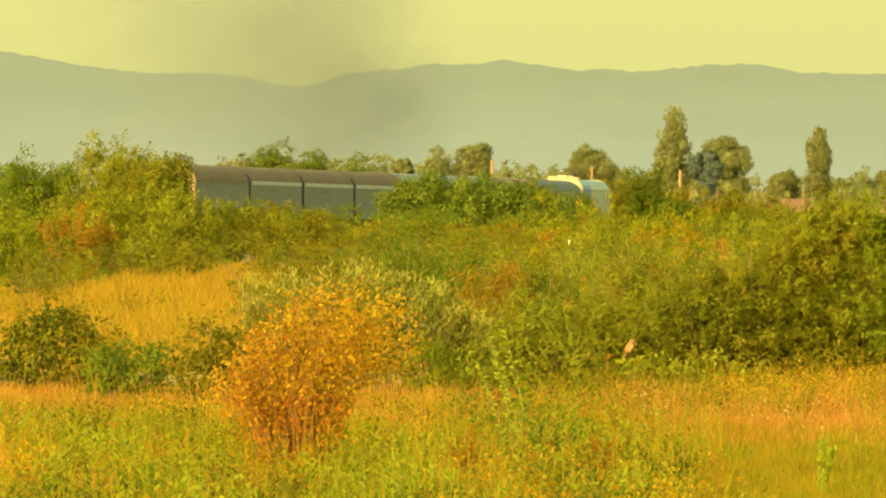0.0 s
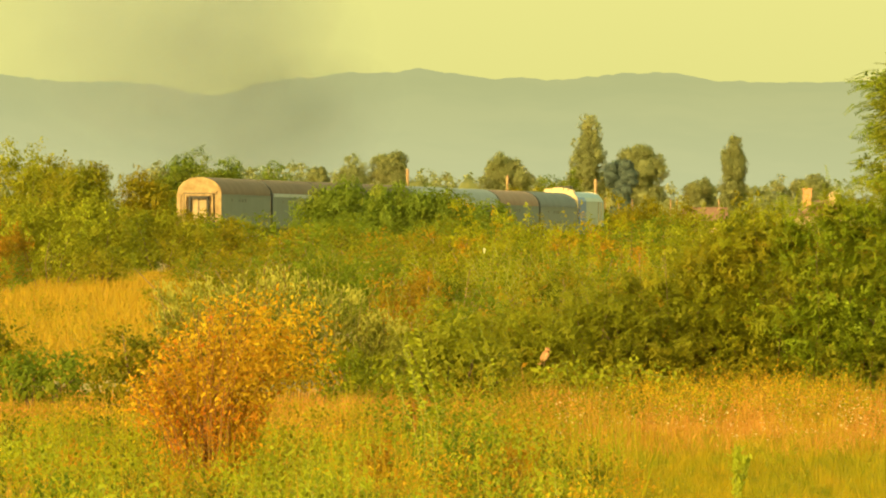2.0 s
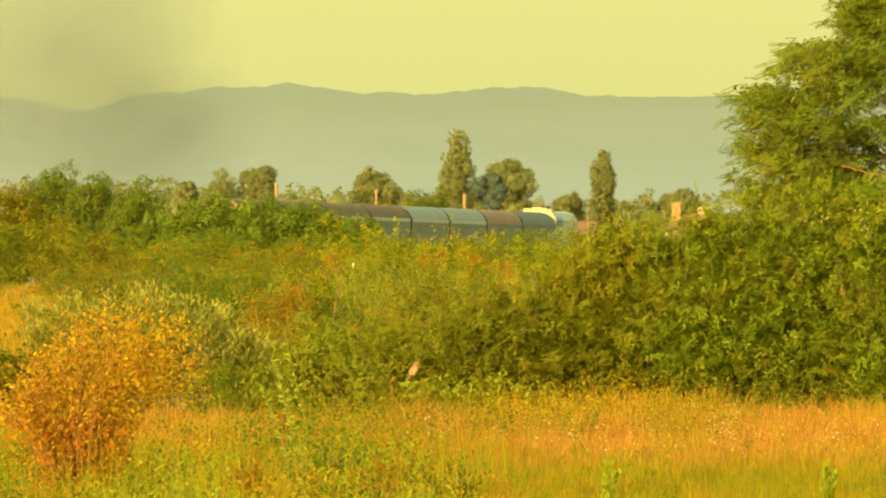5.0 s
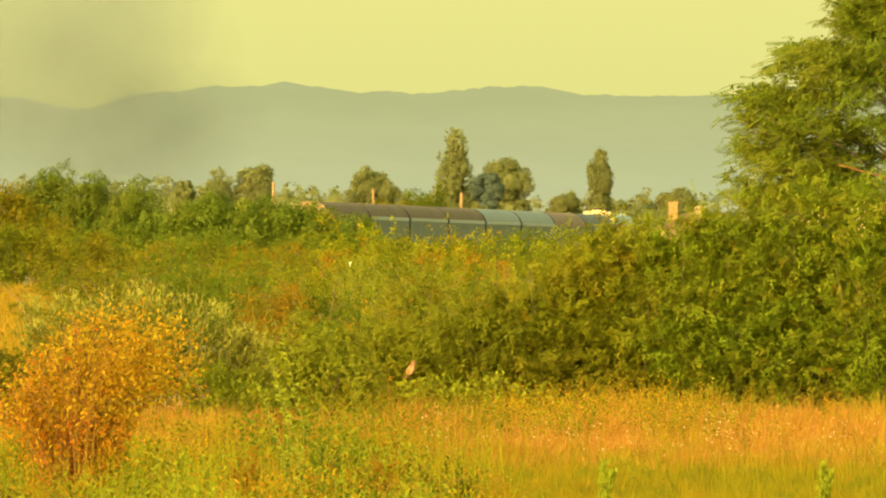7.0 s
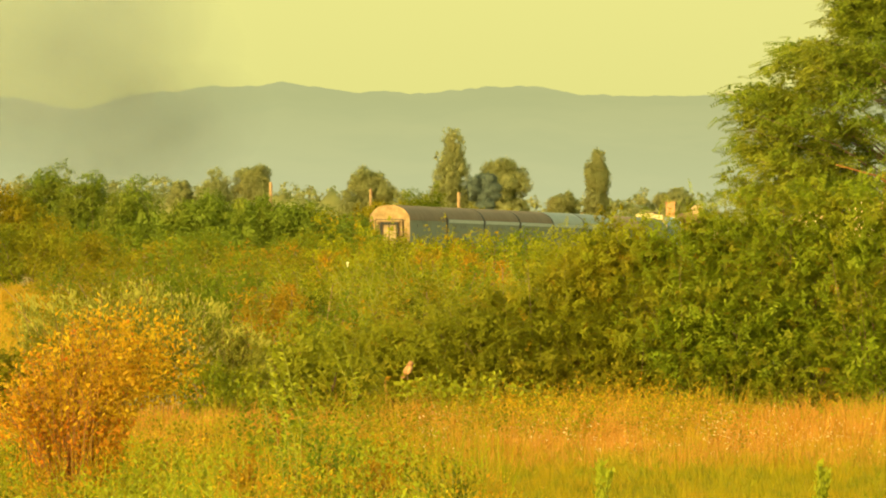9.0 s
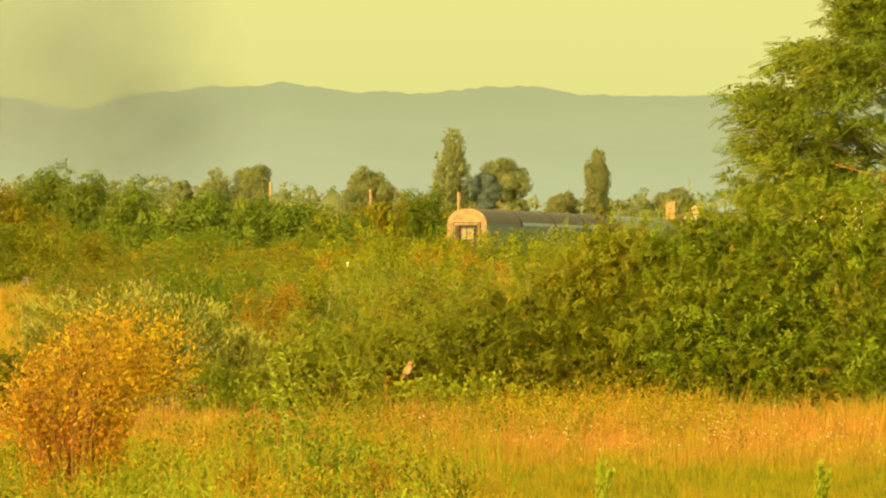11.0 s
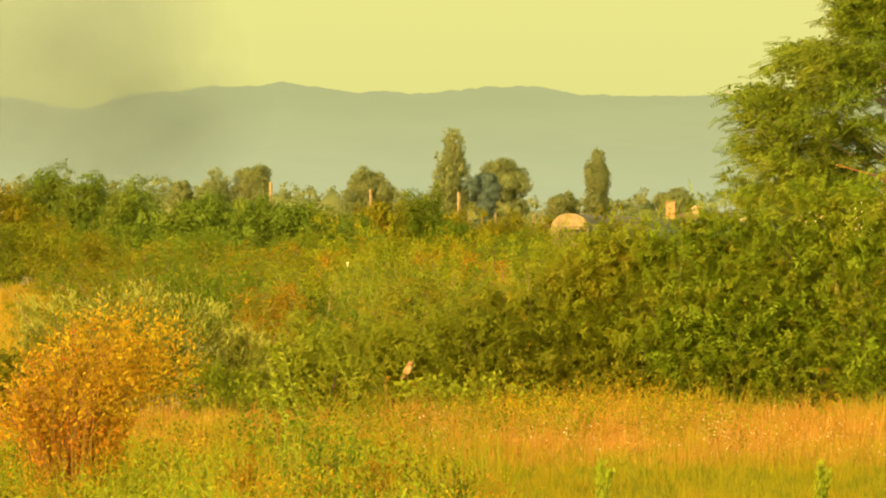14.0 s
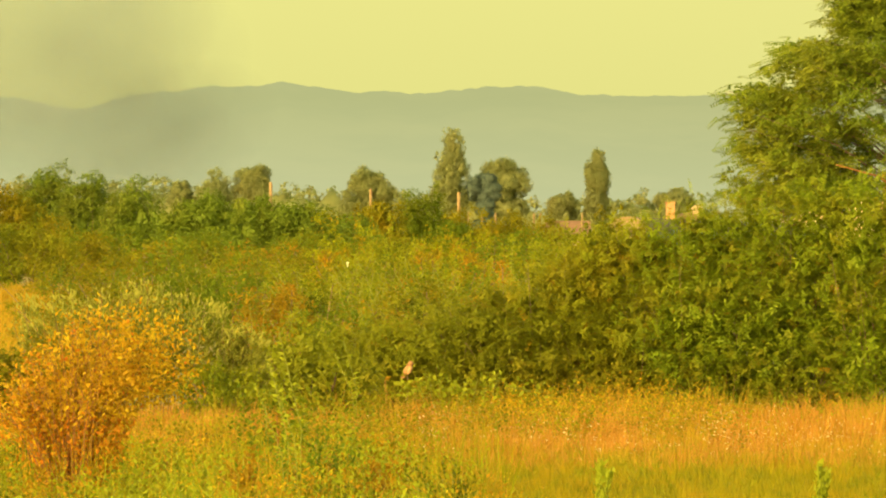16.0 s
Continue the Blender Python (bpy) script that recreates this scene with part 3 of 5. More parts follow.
def distant_trees():
    far = 4000.0
    rows = [  # bearing, crown width in thousandths, top elevation height, kind
        ("poplar_tree", 0.33, 5.88, 16.25, HAZED_FAR_LEAF, True, "broad columnar poplar, hazy olive, beyond the railway"),
        ("poplar_tree", 6.06, 4.10, 13.67, HAZED_FAR_LEAF, True, "slender pointed poplar, hazy olive, beyond the railway"),
        ("broadleaf_tree", 2.47, 10.15, 13.04, HAZED_FAR_LEAF, False, "round spreading tree, hazy olive green, beside the poplar"),
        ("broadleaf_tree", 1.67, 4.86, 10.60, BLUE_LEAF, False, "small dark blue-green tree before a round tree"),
        ("broadleaf_tree", -3.09, 9.26, 11.26, HAZED_FAR_LEAF, False, "round hazy olive tree behind the track"),
        ("broadleaf_tree", -7.30, 7.66, 11.89, HAZED_FAR_LEAF, False, "round hazy olive tree behind the scrub"),
        ("broadleaf_tree", -8.91, 8.55, 10.91, HAZED_FAR_LEAF, False, "broad hazy tree of olive brown tone"),
        ("broadleaf_tree", -10.29, 4.10, 9.57, HAZED_FAR_LEAF, False, "small hazy tree behind the scrub"),
        ("broadleaf_tree", 4.81, 6.23, 7.70, HAZED_FAR_LEAF, False, "low hazy tree beside the slender poplar"),
        ("broadleaf_tree", 9.15, 7.12, 7.97, HAZED_FAR_LEAF, False, "round hazy yellow-green tree behind the hedge"),
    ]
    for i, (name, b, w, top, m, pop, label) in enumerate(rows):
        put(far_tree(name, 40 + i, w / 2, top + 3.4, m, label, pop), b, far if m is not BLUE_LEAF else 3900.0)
    rng = np.random.default_rng(77)
    blobs = []
    for k in range(70):
        b = -38 + 66 * k / 69 + rng.normal() * 0.3
        x, y = site(b, 4100 + rng.normal() * 40)
        h = float(np.interp(b, [-4, 1, 3, 12], [11.6, 10.6, 8.6, 9.2])) + 1.6 * rng.random()
        blobs.append((x, y, h * 0.5, 5.0, 4.2, h * 0.5))
    ob = tagged(new("far_tree_belt", quads("far_tree_belt", crown(rng, boughs(rng, blobs, 2000, 1.2), 14000, 9, 0.34, 0.45, 0.9, 0.5, 0.5, 0.14), HAZED_FAR_LEAF)), "long low belt of hazy trees on the plain", "trees", kind="stuff")
    piece("inner_foliage", core_mesh("inner_foliage", rng, blobs, HAZED_FAR_LEAF, 0.6), ob)
    ob.location.z = -3.4


distant_trees()


def bushy(name, seed, half, deep, height, material, label, leaf, n, per=10, lumps=7, shoots=0, fat=1.0, **kw):
    """A wide shrub of several rounded masses, of uneven height."""
    rng = np.random.default_rng(seed + 500)
    blobs = []
    for k in range(lumps):
        x = half * (-0.8 + 1.6 * (k + 0.5) / lumps) + rng.normal() * half * 0.05
        h = height * (0.72 + 0.34 * rng.random()) * (1 - 0.3 * abs(x / half) ** 2)
        blobs.append((x, rng.normal() * deep * 0.3, h * 0.5, fat * half * 0.95 / lumps ** 0.6, deep * 0.6, h * 0.5))
    for k in range(shoots):
        x = half * (-0.85 + 1.7 * rng.random())
        h = height * (0.75 + 0.35 * rng.random()) * (1 - 0.3 * abs(x / half) ** 2)
        w = half * (0.04 + 0.05 * rng.random())
        blobs.append((x, rng.normal() * deep * 0.3, h * 0.86, w, w, h * 0.2))
    return shrub(name, seed, blobs, material, n, per, leaf * 1.25, leaf, label, **kw)


def lineside():
    put(bushy("lineside_bush", 1, 2.43, 1.6, 6.0 + 1.7, TRACK_LEAF, "tall dark green bush behind the railway track", 0.189, 1878, core=0.3, ruffle=0.18, bough_n=120, shoots=3, lumps=4, fat=1.5), -15.50, 1760)
    put(bushy("lineside_bush", 2, 2.56, 1.8, 5.15 + 1.6, TRACK_LEAF, "rounded dark green bush behind the railway track", 0.189, 2023, core=0.3, ruffle=0.18, bough_n=120, shoots=3, lumps=4, fat=1.5), -12.02, 1740)
    put(bushy("lineside_bush", 3, 3.45, 1.8, 4.57 + 1.5, SCRUB_LEAF, "olive bush with rusty patches behind the track", 0.189, 1589, core=0.3, ruffle=0.18, bough_n=120, shoots=3, lumps=4, fat=1.5), -17.01, 1710)
    put(bushy("lineside_bush", 4, 2.79, 1.6, 5.29 + 1.6, TRACK_LEAF, "green bush behind the railway track", 0.189, 1734, core=0.3, ruffle=0.18, bough_n=120, shoots=3, lumps=4, fat=1.5), -13.89, 1750)
    put(bushy("lineside_bush", 5, 1.81, 1.2, 4.76 + 1.9, BUSH_LEAF, "pointed dark green bush behind the track", 0.15, 2600, core=0.3, ruffle=0.18, bough_n=120, shoots=12, lumps=5, fat=1.6), -0.71, 1850)
    put(bushy("lineside_bush", 6, 1.31, 1.0, 2.78 + 1.9, BUSH_LEAF, "low dark bush behind the track", 0.16, 1500, core=0.3, ruffle=0.12, bough_n=120, lumps=4, fat=1.5), 0.36, 1846)
    put(bushy("lineside_bush", 7, 2.64, 1.2, 4.36 + 1.7, SCRUB_LEAF, "low rusty olive scrub behind the track", 0.203, 2210, core=0.3, ruffle=0.18, bough_n=120, shoots=3, lumps=6, fat=1.4), -2.67, 1800)
    put(bushy("lineside_bush", 8, 4.82, 1.4, 3.01 + 2.3, SCRUB_LEAF, "low rusty brown scrub behind the track", 0.189, 1589, core=0.3, ruffle=0.18, bough_n=120, shoots=3, lumps=4, fat=1.5), 2.69, 1970)
    put(bushy("lineside_bush", 9, 1.77, 1.0, 3.05 + 2.0, SCRUB_LEAF, "low rusty scrub at the foot of a tall post", 0.176, 939, core=0.3, ruffle=0.18, bough_n=120, shoots=2, lumps=4, fat=1.5), 0.85, 1890)
    put(bushy("lineside_bush", 27, 2.20, 1.0, 2.97 + 2.1, SCRUB_LEAF, "low brownish scrub before thin fence posts", 0.176, 1083, core=0.3, ruffle=0.18, bough_n=120, shoots=2, lumps=4, fat=1.5), 2.40, 1900)
    put(bushy("lineside_bush", 28, 1.47, 1.0, 3.00 + 2.3, SCRUB_LEAF, "low brownish scrub beside the track", 0.176, 650, core=0.3, ruffle=0.18, bough_n=120, shoots=2, lumps=4, fat=1.5), 4.25, 1945)
    # before the track
    put(bushy("green_bush", 11, 2.5, 2.0, 3.72, TRACK_LEAF, "wide rounded green bush before the railway", 0.142, 2601, core=0.3, ruffle=0.18, bough=0.24, bough_n=150, lumps=4, fat=1.5), -8.73, 1150)
    put(bushy("green_bush", 12, 2.35, 2.0, 3.55, TRACK_LEAF, "wide low green bush before the railway", 0.142, 2312, core=0.3, ruffle=0.18, bough=0.24, bough_n=150, lumps=4, fat=1.5), -6.32, 1140)
    put(bushy("green_bush", 19, 1.75, 2.0, 2.85, TRACK_LEAF, "low green bush tapering beside a larger one", 0.142, 1372, core=0.3, ruffle=0.18, bough=0.24, bough_n=150, lumps=4, fat=1.5), -4.32, 1150)
    put(bushy("olive_bush", 13, 2.36, 2.0, 4.10, THICKET_LEAF, "tall loose olive-green bush with wispy tips", 0.13, 1700, core=0.3, ruffle=0.18, bough_n=120, shoots=9), -21.86, 900)
    put(bushy("olive_bush", 14, 1.62, 2.0, 3.72, BUSH_LEAF, "dense dark green bush beside a loose olive bush", 0.13, 1300, core=0.3, ruffle=0.18, bough_n=120, shoots=9), -24.80, 915)
    put(bushy("olive_bush", 18, 1.19, 1.5, 3.70, THICKET_LEAF, "loose olive bush at the end of the thicket", 0.13, 1000, core=0.3, ruffle=0.18, bough_n=120, shoots=9), -19.86, 860)
    put(bushy("olive_bush", 15, 1.18, 1.5, 3.02, SCRUB_LEAF, "low olive bush with ochre leaves", 0.13, 1000, core=0.3, ruffle=0.18, bough_n=120, shoots=9), -20.68, 880)
    # low olive scrub before the track
    put(bushy("olive_bush", 51, 1.75, 1.5, 2.48, THICKET_LEAF, "low broad olive scrub before the track", 0.10, 900, bough_n=90, lumps=6), -16.6, 800)
    put(bushy("olive_bush", 52, 1.75, 1.5, 2.36, SCRUB_LEAF, "low broad olive-brown scrub before the track", 0.10, 900, bough_n=90, lumps=6), -14.5, 830)
    # thicket beside the ochre grass: dark shrubs with loose pale leaves, sunlight put into their colour
    for seed, b, far, wide, top, m, glint, label in ((16, -21.02, 620, 1.45, 2.62, THICKET_LEAF, 230, "loose olive bush with broad pale sunlit leaves"),
                                                     (17, -24.80, 640, 1.35, 2.17, LIME_LEAF, 260, "light green bush beside the ochre grass"),
                                                     (24, -19.01, 640, 0.88, 2.41, THICKET_LEAF, 90, "dark olive shrub at the end of the thicket"),
                                                     (25, -23.42, 600, 1.15, 1.85, RUST_LEAF, 30, "rust-red drying shrub before the thicket"),
                                                     (26, -25.69, 590, 0.79, 1.59, LIME_LEAF, 60, "light green low shrub before the thicket")):
        ob = bushy("thicket_shrub", seed, wide, 1.2, top, m, label, 0.075, 1000, shoots=7, bough_n=110)
        rng = np.random.default_rng(seed)
        spots = [(wide * (-0.7 + 0.2 * k), -0.5, top * (0.4 + 0.35 * rng.random()), wide * 0.25, 0.4, top * 0.28) for k in range(8)]
        piece("sunlit_leaves", quads("sunlit_leaves", crown(rng, spots, glint, 5, 0.12, 0.075, 0.55, 0.5), BRIGHT_LEAF), ob, "pale lime leaves")
        put(ob, b, far)


lineside()


def mid_scrub():
    """Low shrubs over the middle meadow: finer ones near, coarser ones far."""
    tones = ((OLIVE_LEAF, "olive green meadow scrub"), (LIME_LEAF, "light yellow-green meadow scrub"), (RUST_LEAF, "rusty drying meadow scrub"),
             (BUSH_LEAF, "dark green low bramble scrub"), (SCRUB_LEAF, "ochre-green tangled low scrub"))
    sizes = ((60, 0.046, 270, 0), (70, 0.07, 150, 420), (80, 0.105, 85, 700))
    kinds = [[bushy("low_scrub", seed + i, 1.6, 1.1, 1.5, m, label + " in the meadow", leaf, n, 11, lumps=5, shell=0.7, shoots=3, bough_n=70) for i, (m, label) in enumerate(tones)] for seed, leaf, n, _ in sizes]
    rng = np.random.default_rng(9)
    used = set()
    for k in range(310):
        far = 285 + 1015 * rng.random() ** 1.2
        px = -27 + 44 * rng.random()
        if -23 < px < -15.5 and far < 720 or px < -23 and far < 430 or px < -8 and far < 380:
            continue
        x, y = site(px, far)
        drift = noise.noise((x * 0.16 + 40, y * 0.02, 3))
        lit = px > -4 and far < 700
        odds = np.array([0.34, 0.14, 0.03, 0.25, 0.24] if lit else [0.31, 0.17, 0.02, 0.28, 0.22])
        odds = odds * np.exp(np.array([0.5, -1.6, -1.5, 2.4, 0.0]) * drift * 1.6)
        i = int(rng.choice(5, p=odds / odds.sum()))
        kind = kinds[sum(far > z for _, _, _, z in sizes) - 1][i]
        want = float(np.interp(far, [285, 400, 700, 1000, 1300], [0.98, 1.14, 1.42, 1.64, 1.74] if px > -4 else [0.95, 1.08, 1.46, 1.76, 1.88])) * (0.68 + 0.42 * rng.random())
        ob = kind if kind not in used else copy_thing(kind, Matrix())
        used.add(kind)
        sc, w = want / 1.5, (0.55 + 0.55 * rng.random()) * (0.75 + far / 1300)
        ob.matrix_basis = pose(x, y, ground_z(y), 0, 0, -180 + 360 * rng.random()) @ Matrix.Diagonal((w, w, sc, 1))
        tagged(ob, group="scrub of the meadow")
    for k, ob in enumerate(o for row in kinds for o in row if o not in used):
        tagged(put(ob, -8.0 + 2.5 * k, 640 + 60 * k), group="scrub of the meadow")


mid_scrub()


def acacia_hedge():
    """A row of young acacia shrubs that rises to the right."""
    rng = np.random.default_rng(21)
    tops = [(520, 640), (590, 600), (660, 570), (740, 545), (820, 525), (900, 500), (980, 460), (1055, 408), (1130, 392), (1210, 368), (1300, 338), (1390, 322), (1480, 312), (1570, 306), (1660, 304)]
    for k, (px, py) in enumerate(tops):
        far = 262 + 0.7 * rng.random()
        b, top = (px - 784) / 44.915, 2 + (397 - py) * far / 44915
        ob = tagged(new("acacia_shrub"), "dense dark green young acacia shrub in a hedge" if px > 1150 else "dense olive-green young acacia shrub in a hedge" if px > 900 else "low olive-brown feathery shrub at the hedge's end", "shrub", "acacia hedge")
        blobs = [(0.0, 0, top * 0.50, 0.46, 0.5, top * 0.52), (-0.32, -0.12, top * 0.42, 0.40, 0.5, top * 0.44), (0.32, -0.12, top * 0.38, 0.40, 0.5, top * 0.42), (0.0, -0.3, top * 0.25, 0.5, 0.4, top * 0.3)]
        blobs += [(-0.35 + 0.7 * rng.random(), 0.3 * rng.normal(), top * (0.90 + 0.08 * rng.random()), 0.06, 0.08, top * 0.07) for _ in range(4)]
        if top > 1.9:
            blobs += [(x, 0.0, top * 0.84, 0.30, 0.35, top * 0.13) for x in (-0.22, 0.22)]
        tagged(piece("branchwork", tubes("branchwork", stems_to(rng, blobs, 24, 0.009), BARK), ob, "thin dark brown branches"), kind="stuff")
        n = int(420 + 430 * top)
        c, d = blob_points(rng, blobs, n // 4, 0.5)
        c, d = np.repeat(c, 3, 0), np.repeat(d, 3, 0)
        c = c + rng.normal(size=c.shape) * 0.05
        fronds = frond_quads(rng, c, d * 0.9 + rng.normal(size=d.shape) * 0.55 + np.array([0, 0, 0.25]), 0.10 + 0.08 * rng.random(len(c)), 6, 0.5, 0.25)
        leaves = crown(rng, boughs(rng, blobs, int(80 + 75 * top), 0.16, 0.55), int(400 * top), 18, 0.05, 0.048, 0.42, 0.55, 0.1, 0.17)
        piece("foliage", quads("foliage", np.concatenate([fronds, leaves]), ACACIA if px > 1150 else HEDGE_LEAF if px > 900 else THICKET_LEAF), ob)
        c, d = blob_points(rng, blobs, 26, 0.75)
        q = frond_quads(rng, c, d + rng.normal(size=d.shape) * 0.5, 0.10 + 0.06 * rng.random(len(c)), 5, 0.5, 0.25)
        piece("dead_fronds", quads("dead_fronds", q, RUST_LEAF), ob, "few rust-brown dry fronds")
        # sunlit glints in the hedge, added as small pale hanging leaves
        if px > 1400:
            c, _ = blob_points(rng, [(0.0, -0.3, top * 0.82, 0.42, 0.25, top * 0.1)], 9, 0.5)
            c = np.repeat(c, 5, 0) + rng.normal(size=(len(c) * 5, 3)) * 0.05
            q = leaf_quads(c, rng.normal(size=c.shape) * 0.25 + np.array([0, 0, -0.5]), 0.035, rng, 0.4, 0.02, np.array([-0.3, -0.8, 0.2]) + rng.normal(size=c.shape) * 0.3)
            tagged(piece("seed_pods", quads("seed_pods", q, FLOWER), ob, "small pale hanging leaves painted as sunlit glints"), kind="stuff")
        put(ob, b, far)


acacia_hedge()
put(bushy("acacia_sprout", 91, 0.16, 0.2, 2.36, BUSH_LEAF, "thin young acacia sprout rising behind the hedge", 0.06, 60, 10, lumps=4), 7.46, 300)


def acacia_tree():
    """Limbs that carry flat sprays of feathered leaves in uneven tiers, with gaps between them."""
    rng = np.random.default_rng(33)
    far = 285.0
    ob = tagged(new("acacia_tree"), "tall feathery-leaved acacia tree with orange-brown limbs above the hedge", "tree")
    lines = [([(0, 0, 0), (0.05, 0, 1.0), (0.0, 0, 1.9)], 0.11, 0.07), ([(0, 0, 1.6), (0.05, 0, 3.4), (0.0, 0.1, 5.4)], 0.07, 0.02)]
    for pts in ([(0.0, -0.3, 1.7), (-0.22, -0.9, 2.05), (-0.46, -1.7, 2.36), (-0.66, -2.3, 2.53), (-1.15, -2.5, 2.66)],
                [(0.0, -0.3, 1.6), (-0.18, -0.9, 2.0), (-0.36, -1.8, 2.4), (-0.42, -2.3, 2.8), (-0.36, -2.5, 3.1)],
                [(0.0, -0.2, 1.7), (0.1, -1.0, 2.2), (0.02, -1.6, 2.6), (0.1, -2.1, 3.1)]):
        lines.append((pts, 0.036, 0.009))
    P, D, L, twigs, tufts = [], [], [], [], []
    for tier in (2.42, 2.66, 2.92, 3.2, 3.5, 3.76, 3.98, 4.28, 4.55, 4.9, 5.3, 5.7):
        most = float(np.interp(tier, [2.4, 2.7, 3.0, 3.3, 3.55, 3.75, 3.95, 4.1, 4.35, 4.6, 5.2, 5.8], [2.42, 2.5, 2.4, 2.42, 2.4, 1.92, 1.9, 1.5, 1.0, 1.1, 0.8, 0.3]))
        for k in range(26 if tier < 4.7 else 12):
            a = math.pi * (1.0 + (0.12 if k < 9 else 0.36) * rng.normal()) if k % 5 else rng.random() * math.tau
            reach = most * (1.0 - 0.6 * (max(0, k - 5) / 24) ** 1.2) * (0.88 + 0.14 * rng.random())
            tip = Vector((math.cos(a) * reach, math.sin(a) * reach * 0.85, tier + 0.06 * rng.normal()))
            foot = Vector((0, 0, max(1.5, tip.z - 0.35 - 0.32 * reach)))
            mid = foot.lerp(tip, 0.55) + Vector((0, 0, 0.16))
            if k % 3 == 0:
                twigs.append(([foot, mid, tip], 0.014, 0.004))
            way = (tip - mid).normalized()
            side = way.cross(Vector((0, 0, 1))).normalized()
            for u in (0.5, 0.72, 0.92):
                q = mid.lerp(tip, u)
                tufts.append((q.x + rng.normal() * 0.06, q.y + rng.normal() * 0.06, q.z, 0.17, 0.17, 0.075))
            for j in range(24):
                u = 1.0 - 0.95 * (j / 24) ** 1.1
                q = mid.lerp(tip, u) if u > 0.3 else foot.lerp(mid, 0.6 + u)
                sw = (1 if j % 2 else -1) * (0.35 + 0.75 * (1 - u) + 0.2 * rng.random())
                spread = 0.16 * (1.1 - u) + 0.05
                P.append((q.x + rng.normal() * spread, q.y + rng.normal() * spread, q.z + rng.normal() * 0.05))
                D.append((way.x + side.x * sw + rng.normal() * 0.15, way.y + side.y * sw + rng.normal() * 0.15, -0.22 + rng.normal() * 0.28))
                L.append(0.17 + 0.12 * rng.random())
    piece("trunk", tubes("trunk", lines, TWIG, 6), ob, "orange-brown forked trunk and limbs")
    tagged(piece("branchwork", tubes("branchwork", twigs, BARK, 5), ob, "dark thin branches"), kind="stuff")
    q = frond_quads(rng, np.array(P), np.array(D), np.array(L) * 0.85, 8, 0.55, 0.22)
    q = np.concatenate([q, crown(rng, tufts, 5600, 9, 0.04, 0.048, 0.5, 0.4, -0.3)])
    piece("crown", quads("crown", q, TREE_LEAF), ob)
    ob.matrix_basis = Matrix.Translation((far * 19.39 / 1000, far, 0))


acacia_tree()


